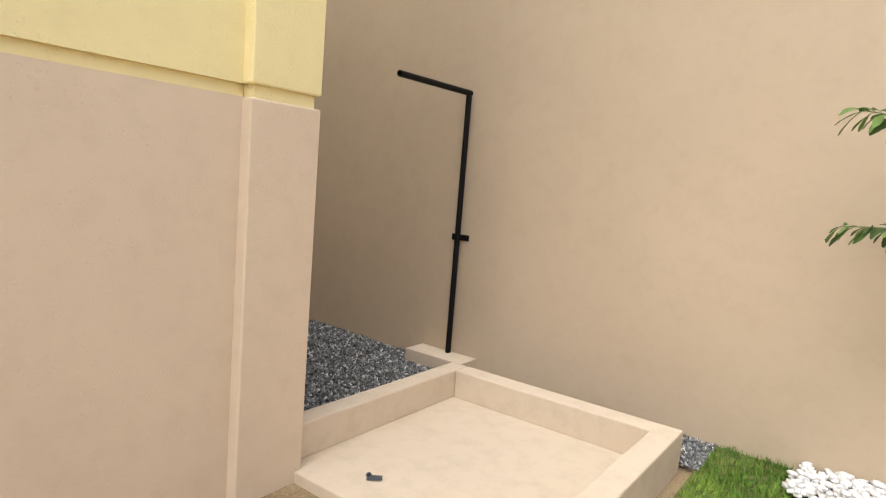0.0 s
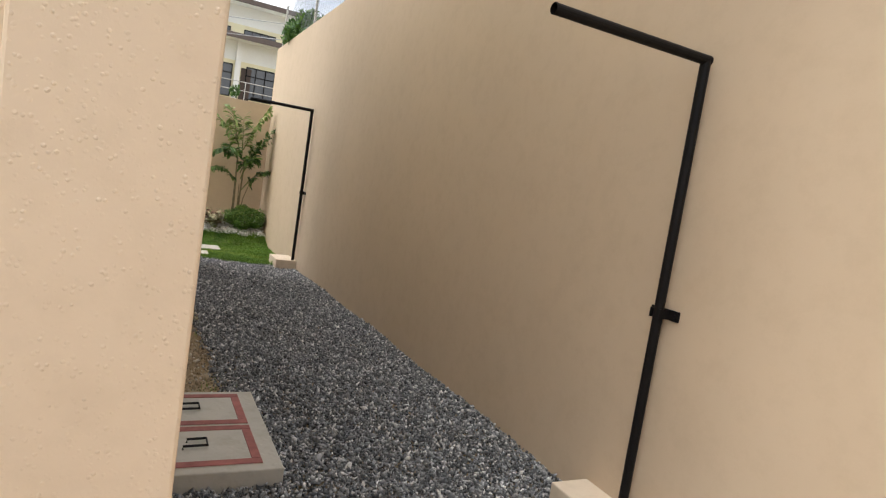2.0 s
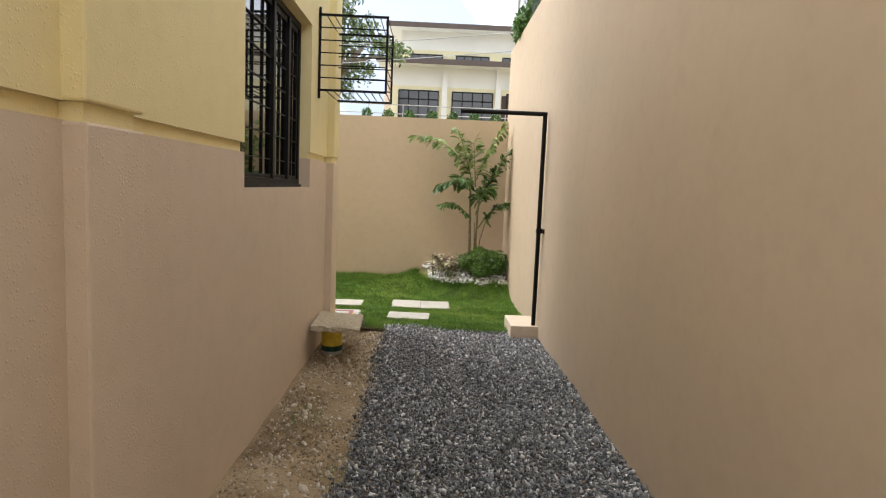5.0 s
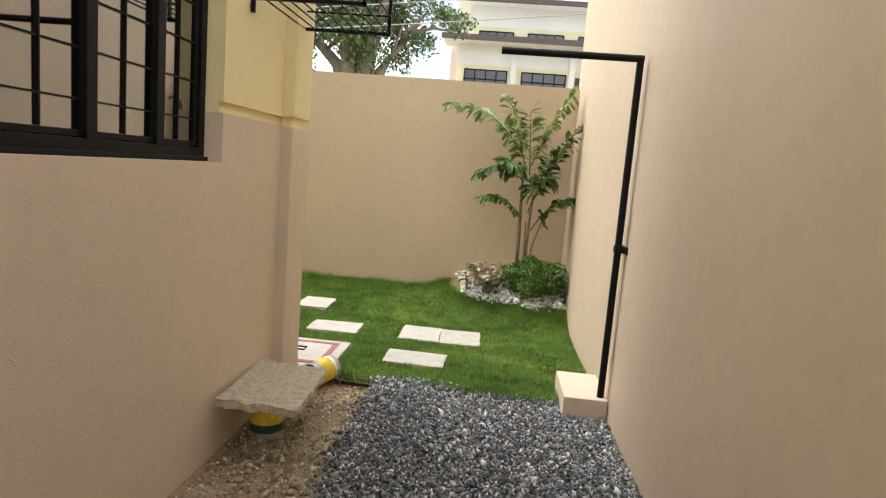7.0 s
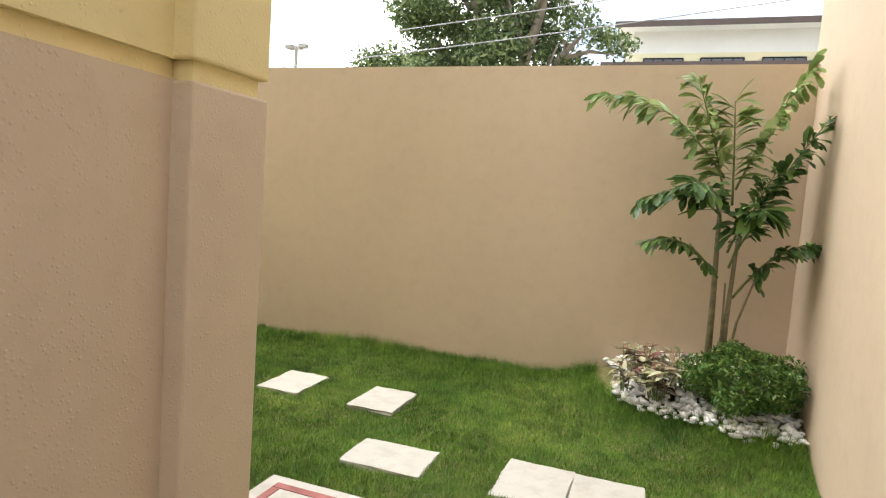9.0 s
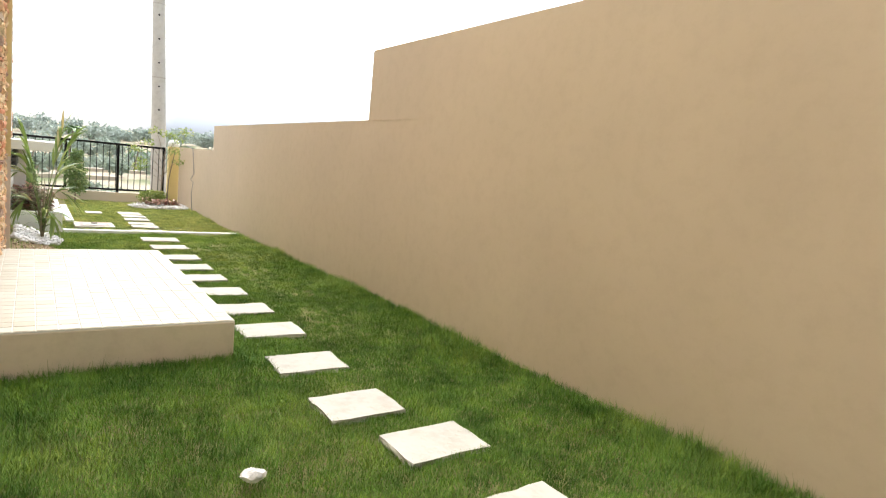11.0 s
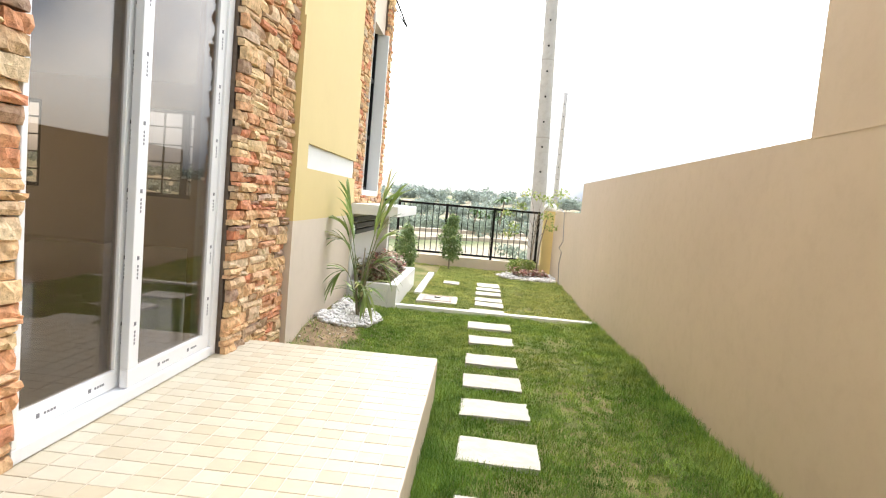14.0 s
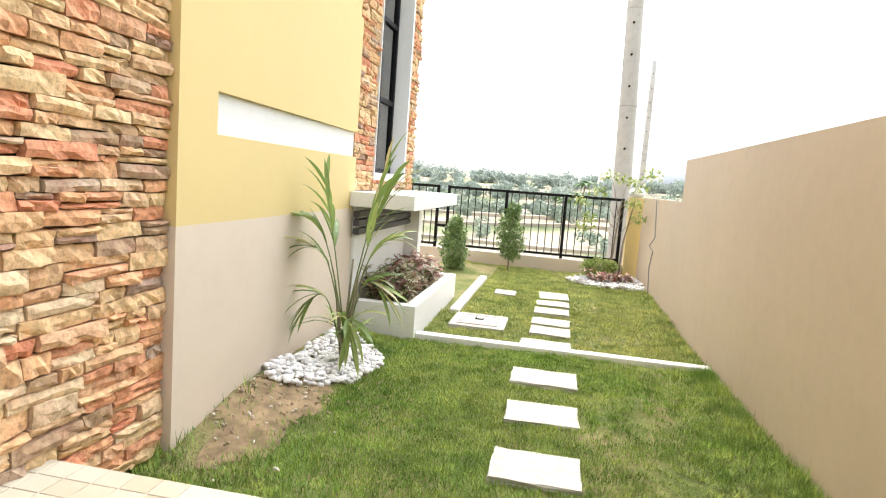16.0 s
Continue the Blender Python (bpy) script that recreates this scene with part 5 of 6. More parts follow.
B = (2.93, 11.58, 0.26)
fishtail_palm(B, [
    ((2.86, 11.56, 1.62), (2.07, 11.48, 2.12), 0.16, 0.25, True),
    ((2.87, 11.57, 1.50), (2.64, 11.46, 2.22), 0.04, 0.25, True),
    ((2.93, 11.58, 1.55), (3.27, 11.50, 2.30), 0.06, 0.26, True),
    ((2.97, 11.57, 1.15), (3.36, 11.36, 1.97), 0.06, 0.23, False),
    ((2.86, 11.55, 1.38), (2.36, 11.36, 1.42), 0.12, 0.23, False),
    ((2.88, 11.55, 1.30), (2.66, 11.20, 1.56), 0.10, 0.22, False),
    ((2.92, 11.55, 1.15), (3.08, 11.24, 1.42), 0.10, 0.23, False),
    ((2.92, 11.57, 1.45), (2.86, 11.42, 2.08), 0.04, 0.22, True),
    ((2.94, 11.57, 1.05), (3.12, 11.36, 1.66), 0.06, 0.20, False),
    ((2.98, 11.57, 0.86), (3.36, 11.34, 1.25), 0.09, 0.19, False),
    ((2.88, 11.55, 0.98), (2.45, 11.34, 1.19), 0.10, 0.18, False)],
    [([(2.88, 11.60, 0.2), (2.87, 11.58, 0.8), (2.85, 11.56, 1.45)], 0.026, 0.013),
     ([(2.97, 11.60, 0.2), (2.96, 11.58, 0.7), (2.98, 11.57, 1.40)], 0.022, 0.010),
     ([(2.97, 11.58, 0.25), (3.02, 11.57, 0.7), (3.10, 11.55, 1.0)], 0.010, 0.006),
     ([(2.90, 11.58, 0.25), (2.94, 11.57, 0.6), (2.93, 11.57, 0.95)], 0.009, 0.006)],
    "slender fishtail palm with ragged green leaflets in the corner bed")
fishtail_palm((3.12, -0.95, 0.0), [
    ((3.11, -0.95, 1.2), (2.99, -0.08, 1.84), 0.16, 0.20, False),
    ((3.11, -0.95, 0.9), (2.99, -0.07, 1.32), 0.16, 0.19, False),
    ((3.12, -0.95, 1.2), (3.05, -1.6, 1.9), 0.2, 0.2, False),
    ((3.12, -0.95, 1.1), (2.5, -1.1, 1.7), 0.2, 0.2, True)],
    [([(3.12, -0.95, -0.02), (3.11, -0.95, 0.7), (3.11, -0.95, 1.25)], 0.024, 0.013)],
    "slender fishtail palm standing in the south pebble bed")


def leaf_cloud(n, centre, radii, size, shell=0.5, lo=-1.0):
    """Small diamond leaves scattered through a blob, thickest near its skin."""
    d = rng.normal(size=(n, 3))
    d /= np.linalg.norm(d, axis=1, keepdims=True)
    d[:, 2] = np.where(d[:, 2] < lo, -d[:, 2], d[:, 2])
    r = (shell + (1 - shell) * rng.uniform(0, 1, n) ** 0.5)[:, None]
    lump = 1 + 0.13 * np.sin(d[:, :1] * 7 + centre[0]) + 0.12 * np.sin(d[:, 1:2] * 9 + d[:, 2:] * 5 + centre[1])
    c = np.array(centre) + d * r * lump * np.array(radii)
    R = turns(n)
    s = (size * rng.uniform(0.6, 1.3, n))[:, None]
    a, b = R[:, :, 0] * s, R[:, :, 1] * s * 0.42
    v = np.stack([c - a, c - b * 1.0, c + a, c + b], 1)
    f = (np.arange(n) * 4)[:, None, None] + np.array([[0, 1, 2], [0, 2, 3]])[None]
    return v.reshape(-1, 3), f.reshape(-1, 3)


def merged(chunks):
    vs, fs, k = [], [], 0
    for v, f in chunks:
        vs.append(v)
        fs.append(f + k)
        k += len(v)
    return np.concatenate(vs), np.concatenate(fs)


def cloud_part(name, chunks, mat, parent, label=""):
    v, f = merged(chunks)
    ob = from_arrays(name, v - np.array(ORIGIN[parent]), f, mat, parent=parent)
    ORIGIN[ob] = ORIGIN[parent]
    if label:
        ob["label"] = label
    return ob


def bush(base, centre, radii, n, size, mat, label, name="bush", category="bush", group="", twigs=9):
    b = thing(name, base, label, category, group)
    bm = bmesh.new()
    for i in range(twigs):
        a = i * math.tau / twigs
        tip = Vector(centre) + Vector((math.cos(a) * radii[0] * 0.7, math.sin(a) * radii[1] * 0.7, rnd.uniform(-0.1, 0.6) * radii[2]))
        foot = Vector(base) + Vector((math.cos(a) * 0.02, math.sin(a) * 0.02, 0))
        tube(bm, [foot, foot.lerp(tip, 0.5) + Vector((0, 0, 0.03)), tip], [0.008, 0.005, 0.002], 5)
    part("branchwork", bm, M_bark, b)
    cloud_part("foliage", [leaf_cloud(n, centre, radii, size)], mat, b)
    return b


bush((3.06, 11.30, 0.16), (3.06, 11.32, 0.40), (0.33, 0.26, 0.20), 8500, 0.017, M_bed_bush, "dense low green bush in the white pebble bed")


def rosette_plant(at, h, n, mat, label, spread=0.16, leaf=0.11, name="foliage_plant", group="coloured foliage plants"):
    """A small bedding plant: a few stems with broad leaves in whorls."""
    t = thing(name, at, label, "foliage plant", group)
    bm = bmesh.new()
    L = Leaves()
    for k in range(n):
        a = rnd.uniform(0, math.tau)
        top = Vector(at) + Vector((math.cos(a) * spread * rnd.uniform(0.2, 1), math.sin(a) * spread * rnd.uniform(0.2, 1), h * rnd.uniform(0.55, 1.0)))
        foot = Vector(at) + Vector((math.cos(a) * 0.02, math.sin(a) * 0.02, -0.02))
        tube(bm, [foot, foot.lerp(top, 0.5), top], [0.005, 0.004, 0.002], 5)
        for q in range(11):
            b = rnd.uniform(0, math.tau)
            p = foot.lerp(top, rnd.uniform(0.35, 1.0))
            L.add(p, (math.cos(b), math.sin(b), rnd.uniform(-0.1, 0.9)), leaf * rnd.uniform(0.6, 1.2), leaf * rnd.uniform(0.25, 0.42), rnd.uniform(0.3, 1.0), 0.3, (0.1, 0.8, 1.0, 0.6, 0.0), rnd.uniform(-0.4, 0.4))
    part("stem", bm, M_stem, t)
    L.part("foliage", mat, t)
    return t


for i in range(9):
    a = i * 0.72
    rosette_plant((2.56 + 0.20 * math.cos(a) * (i % 3) / 2, 11.55 + 0.20 * math.sin(a), float(lawn_z(2.56, 11.55)) + 0.01), rnd.uniform(0.22, 0.36), 5, M_croton, "pale variegated bedding plant with dark red new leaves")


# young strap-leaved palm by the house
def young_palm():
    base = (-6.86, 9.34, 0.05)
    p = thing("young_palm", base, "young palm with long arching strap leaflets among white pebbles", "palm")
    o = Vector(base)
    stems = ((0.05, 0.10, 0.62), (-0.06, 0.02, 0.72), (0.02, -0.07, 0.58), (-0.02, 0.08, 0.50), (0.08, -0.02, 0.45))
    for dx, dy, h in stems:
        bm = bmesh.new()
        tube(bm, [o, o + Vector((dx * 0.5, dy * 0.5, h * 0.5)), o + Vector((dx, dy, h))], [0.012, 0.009, 0.006], 7)
        part("stem", bm, M_cane, p, smooth=True)
    fronds = [((0.0, -0.22, 1.20), 0.03), ((0.10, -0.30, 0.98), 0.16), ((-0.10, 0.24, 1.32), 0.03), ((0.05, 0.33, 1.18), 0.06), ((0.10, -0.25, 0.80), 0.14),
              ((-0.10, 0.30, 0.86), 0.14), ((0.12, -0.26, 0.42), 0.18), ((0.0, 0.28, 0.55), 0.18), ((0.15, 0.12, 0.28), 0.14)]
    for (dx, dy, dz), sag in fronds:
        foot = o + Vector((dx * 0.08, dy * 0.08, min(0.35, dz * 0.35)))
        rib = bent(foot, o + Vector((dx, dy * 0.8, dz)), sag, 9)
        bm = bmesh.new()
        tube(bm, rib, [0.006 - 0.004 * i / 8 for i in range(9)], 6)
        rach = part("frond_rib", bm, M_stem, p, smooth=True)
        L = Leaves()
        for i in range(4, 9):
            d = (rib[min(i + 1, 8)] - rib[i - 1]).normalized()
            s = d.cross(Vector((0, 0, 1))).normalized()
            for sg in (-1, 1):
                way = d * rnd.uniform(0.7, 1.3) + s * sg * rnd.uniform(0.2, 0.45) + Vector((0, 0, rnd.uniform(-0.1, 0.2)))
                L.add(rib[i], way, rnd.uniform(0.24, 0.38), rnd.uniform(0.026, 0.044), rnd.uniform(0.5, 1.7), 0.3, (0.4, 0.8, 1.0, 0.95, 0.6, 0.0), rnd.uniform(-0.5, 0.5))
        L.single("leaflet", M_areca, rach)
    L = Leaves()
    for i in range(18):
        a = rnd.uniform(0, math.tau)
        L.add(o + Vector((0, 0, rnd.uniform(0.08, 0.3))), (math.cos(a) * 0.6, math.sin(a) * 0.6, 1.0), rnd.uniform(0.25, 0.42), 0.032, rnd.uniform(1.2, 2.6), 0.3, (0.6, 1.0, 1.0, 0.8, 0.5, 0.0))
    L.single("basal_leaf", M_areca, p)


young_palm()

# ---- planter and ledge by the bay ----
planter = thing("planter_box", (-9.0, 9.3, -0.15), "white painted masonry planter box full of soil", "planter")
for r in ((-9.98, -7.94, 9.48, 9.585), (-8.05, -7.94, 9.0, 9.478), (-9.98, -9.88, 9.0, 9.478)):
    part("wall", boxed(r[0], r[1], r[2], r[3], -0.15, 0.265, 0.004), M_white, planter)
part("soil", boxed(-9.88, -8.05, 9.0, 9.48, -0.1, 0.20), M_soil, planter, "dark planting soil")
for i in range(22):
    x = -9.78 + 1.62 * (i % 11) / 10 + rnd.uniform(-0.05, 0.05)
    y = 9.14 + 0.20 * (i // 11) + rnd.uniform(-0.04, 0.04)
    red = x < -9.15
    rosette_plant((x, y, 0.20), rnd.uniform(0.24, 0.38), 9, M_redleaf if (red or i % 6 == 0) else M_croton, "red-leaved bedding plant in the white planter" if red else "cream variegated bedding plant in the white planter", 0.15, 0.11)
ledge = thing("bay_ledge", (-8.95, 9.2, 0.2), "white projecting ledge with dark grey slats under the bay window", "ledge", kind="structure")
part("ledge_slab", boxed(-9.92, -7.84, 8.985, 9.54, 1.075, 1.20, 0.006), M_white, ledge)
part("apron_wall", boxed(-9.75, -7.955, 8.905, 9.0, -0.15, 1.07), M_white, ledge)
M_slat = plain("dark_grey_slat", (0.06, 0.055, 0.05), 0.5, 0, 0.1, 10, 0.1)
for z in (0.86, 0.935, 1.01):
    part("slat", boxed(-9.70, -7.90, 9.002, 9.06, z - 0.026, z + 0.026, 0.004), M_slat, ledge)
part("corner_post", boxed(-9.86, -9.70, 9.002, 9.16, -0.15, 1.072, 0.004), M_white, ledge)

# ---- front fence ----
def front_fence():
    x = -13.33
    f = thing("front_fence", (x, 9.8, 0.19), "black steel bar fence on the low front wall", "fence")
    z0, z1 = 0.23, 1.265
    panels = [(4.2, 8.66, []), (8.80, 11.74, [9.82, 10.80])]
    for a, b, posts in panels:
        part("rail", boxed(x - 0.02, x + 0.02, a, b, z1 - 0.045, z1, 0.003), M_black, f)
        part("rail", boxed(x - 0.02, x + 0.02, a, b, z0, z0 + 0.04, 0.003), M_black, f)
        for y in [a + 0.025] + posts + [b - 0.025]:
            part("post", boxed(x - 0.025, x + 0.025, y - 0.025, y + 0.025, 0.19, z1 + 0.004, 0.003), M_black, f)
        n = round((b - a) / 0.125)
        bar = boxed(-0.007, 0.007, -0.007, 0.007, z0 + 0.04, z1 - 0.045)
        me = bpy.data.meshes.new("bar")
        bar.to_mesh(me)
        bar.free()
        me.materials.append(M_black)
        for i in range(1, n):
            y = a + (b - a) * i / n
            if min(abs(y - q) for q in [a + 0.025] + posts + [b - 0.025]) > 0.04:
                ob = new("bar", me)
                ob.parent = f
                ob.location = Vector((x, y, 0)) - Vector(f.location)
    part("latch", boxed(x + 0.02, x + 0.06, 8.62, 8.84, 0.55, 0.60, 0.004), M_black, f)


front_fence()
M_shrub = leaf_material("small_shrub_leaf", [(0.0, (0.09, 0.16, 0.05)), (0.6, (0.20, 0.29, 0.10)), (1.0, (0.38, 0.45, 0.19))], 0.5, 0.3)
pillar = thing("gate_pillar", (-13.3, 11.93, -0.5), "ochre gate pillar with a white cap", "pillar", kind="structure")
part("shaft", boxed(-13.42, -13.18, 11.81, 12.02, -0.5, 1.30, 0.006), M_ochre, pillar)
bm = bmesh.new()
bmesh.ops.create_uvsphere(bm, u_segments=16, v_segments=10, radius=0.12)
for v in bm.verts:
    v.co = Vector((v.co.x * 1.15 - 13.3, v.co.y * 1.1 + 11.92, v.co.z * 0.8 + 1.37))
part("cap", bm, M_white, pillar, "round white cap", smooth=True)
for base, h, w in (((-12.75, 9.98, -0.02), 1.05, 0.29), ((-12.3, 9.15, -0.2), 0.98, 0.29)):
    b = thing("conical_shrub", base, "small upright conical green shrub by the front wall", "shrub", "conical shrubs")
    bm = bmesh.new()
    tube(bm, [base, (base[0], base[1], base[2] + h * 0.9)], [0.014, 0.004], 6)
    part("stem", bm, M_bark, b)
    cloud_part("foliage", [leaf_cloud(800, (base[0] + rnd.uniform(-0.03, 0.03), base[1] + rnd.uniform(-0.03, 0.03), base[2] + h * (0.30 + 0.15 * k)), (w * (0.62, 0.85, 0.85, 0.66, 0.40)[k], w * (0.62, 0.85, 0.85, 0.66, 0.40)[k], 0.15), 0.026, 0.2) for k in range(5)], M_shrub, b)
slim = thing("slender_tree", (-12.55, 11.55, 0.02), "slender young tree with sparse yellow-green leaves", "tree")
bm = bmesh.new()
for q in ((0, 0.0), (0.06, 0.12)):
    tube(bm, [(-12.55 + q[0], 11.55 + q[1], 0.0), (-12.53 + q[0], 11.57 + q[1], 0.6), (-12.5 + q[0], 11.62 + q[1] * 1.5, 1.25)], [0.016, 0.012, 0.006], 7)
twig_tips = [(0.1, -0.55, 1.2), (-0.1, -0.4, 0.95), (0, -0.3, 1.35), (0.1, 0.1, 1.55), (-0.1, 0.3, 1.45), (0, 0.45, 1.65), (0.05, 0.2, 1.2), (0, -0.15, 1.6), (0.1, -0.5, 0.8), (0, 0.32, 1.0)]
for tx, ty, tz in twig_tips:
    tube(bm, bent((-12.53, 11.58, tz * 0.65), (-12.55 + tx, 11.58 + ty, tz), 0.05, 5), [0.006, 0.005, 0.004, 0.003, 0.002], 5)
part("trunk", bm, M_bark, slim)
cloud_part("foliage", [leaf_cloud(55, (-12.55 + tx, 11.58 + ty, tz), (0.17, 0.17, 0.10), 0.036, 0.1) for tx, ty, tz in twig_tips], M_light_leaf, slim)
bush((-12.6, 11.35, 0.02), (-12.6, 11.40, 0.20), (0.24, 0.28, 0.13), 1600, 0.028, M_light_leaf, "low yellow-green bush in the pebbles by the fence")
for i in range(5):
    rosette_plant((-12.22 + rnd.uniform(-0.05, 0.05), 11.28 + i * 0.15, 0.02), 0.17, 5, M_redleaf, "red-leaved bedding plant in the pebbles by the pillar", 0.14, 0.10)
bm = bmesh.new()
tube(bm, [(-11.4, 11.97, 0.02), (-11.42, 11.95, 0.4), (-11.38, 11.97, 0.62), (-11.45, 11.93, 0.68), (-11.40, 11.98, 0.8), (-11.6, 11.98, 1.30), (-12.2, 11.98, 1.36)], 0.008, 6)
solid("cable", bm, plain("grey_cable", (0.25, 0.24, 0.23), 0.6), "loose grey cable hanging down the boundary wall", "cable")

# ---- utility poles, wires ----
def utility_pole(x, y, z0, z1, r0, r1, label, lean=0.0):
    p = thing("utility_pole", (x, y, z0), label, "utility pole", "utility poles")
    bm = bmesh.new()
    tube(bm, [(x, y - lean * i / 8, z0 + (z1 - z0) * i / 8) for i in range(9)], [r0 + (r1 - r0) * i / 8 for i in range(9)], 18)
    part("shaft", bm, M_pole, p, smooth=True)
    for k in range(9):
        z = 1.6 + k * 0.55
        if z < z1:
            hole = bmesh.new()
            rr = r0 + (r1 - r0) * (z - z0) / (z1 - z0)
            yy = y - 0.02 - lean * (z - z0) / (z1 - z0)
            tube(hole, [(x + rr - 0.01, yy, z), (x + rr + 0.012, yy, z)], 0.022, 8)
            part("bolt_hole", hole, M_black, p)
    for z in (2.9, 4.6):
        if z < z1:
            ring = bmesh.new()
            rr = r0 + (r1 - r0) * (z - z0) / (z1 - z0) + 0.004
            yy = y - lean * (z - z0) / (z1 - z0)
            tube(ring, [(x, yy, z), (x, yy, z + 0.025)], rr, 18, caps=False)
            part("band", ring, M_concrete, p)
    return p


utility_pole(-14.6, 11.86, -0.7, 9.0, 0.185, 0.115, "tall grey concrete utility pole outside the fence", 0.30)
utility_pole(-28.0, 13.78, -4.2, 6.5, 0.14, 0.10, "distant thin grey utility pole")
M_wire = plain("pale_wire", (0.35, 0.35, 0.36), 0.5)
for z0, z1 in ((4.48, 4.98), (4.05, 4.55)):
    bm = bmesh.new()
    tube(bm, [(-9 + 1.6 * i, 18.0, z0 + (z1 - z0) * (-9 + 1.6 * i + 3.4) / 4.6 - 0.12 * math.sin(math.pi * i / 12)) for i in range(13)], 0.010, 5)
    solid("power_cable", bm, M_wire, "thin overhead power cable behind the back wall", "power cable", group="power cables")
lamp = thing("street_lamp", (-12.3, 29.0, 2.0), "grey double-headed street lamp far behind the wall", "street lamp")
bm = bmesh.new()
tube(bm, [(-12.3, 29, 2.0), (-12.3, 29, 7.15)], [0.10, 0.07], 10)
part("pole", bm, M_pole, lamp)
bm = bmesh.new()
for s in (-1, 1):
    box(bm, -12.3 + s * 0.32 - 0.18, -12.3 + s * 0.32 + 0.18, 28.88, 29.12, 7.06, 7.22, 0.03)
box(bm, -12.6, -12.0, 28.96, 29.04, 7.0, 7.06)
part("lamp_head", bm, M_pole, lamp)

# ---- net fence on the east wall ----
def net_fence():
    f = thing("chain_link_fence", (3.46, 9.0, TOP_E), "grey chain-link mesh standing on the boundary wall", "chain-link fence")
    bm = bmesh.new()
    y0, y1, h = 3.0, 12.1, 0.75
    n = round((y1 - y0) / 0.085)
    for i in range(-9, n):
        for s in (1, -1):
            pa, pb = (i, 0.0), (i + 9, h)
            if s < 0:
                pa, pb = (i + 9, 0.0), (i, h)
            a = Vector((3.46, y0 + pa[0] * 0.085, TOP_E + pa[1]))
            b = Vector((3.46, y0 + pb[0] * 0.085, TOP_E + pb[1]))
            if min(a.y, b.y) > y0 - 0.01 and max(a.y, b.y) < y1 + 0.01:
                tube(bm, [a, b], 0.0022, 4, caps=False)
    part("mesh", bm, plain("galvanised_wire", (0.12, 0.13, 0.13), 0.5, 0.3), f)
    for k in range(5):
        y = y0 + (y1 - y0) * k / 4
        bm = bmesh.new()
        tube(bm, [(3.475, y, TOP_E), (3.475, y, TOP_E + h + 0.03)], 0.02, 8)
        part("post", bm, M_pole, f)


net_fence()
bush((3.62, 11.3, 3.0), (3.62, 11.2, 3.62), (0.30, 1.0, 0.32), 2600, 0.05, M_bush, "dark green hedge growing behind the mesh fence", "hedge", "hedge")
solid("ground_bank", boxed(3.56, 9.0, -4.0, 12.4, -0.5, 3.05), M_thatch, "raised neighbouring ground behind the wall", "ground", kind="structure")

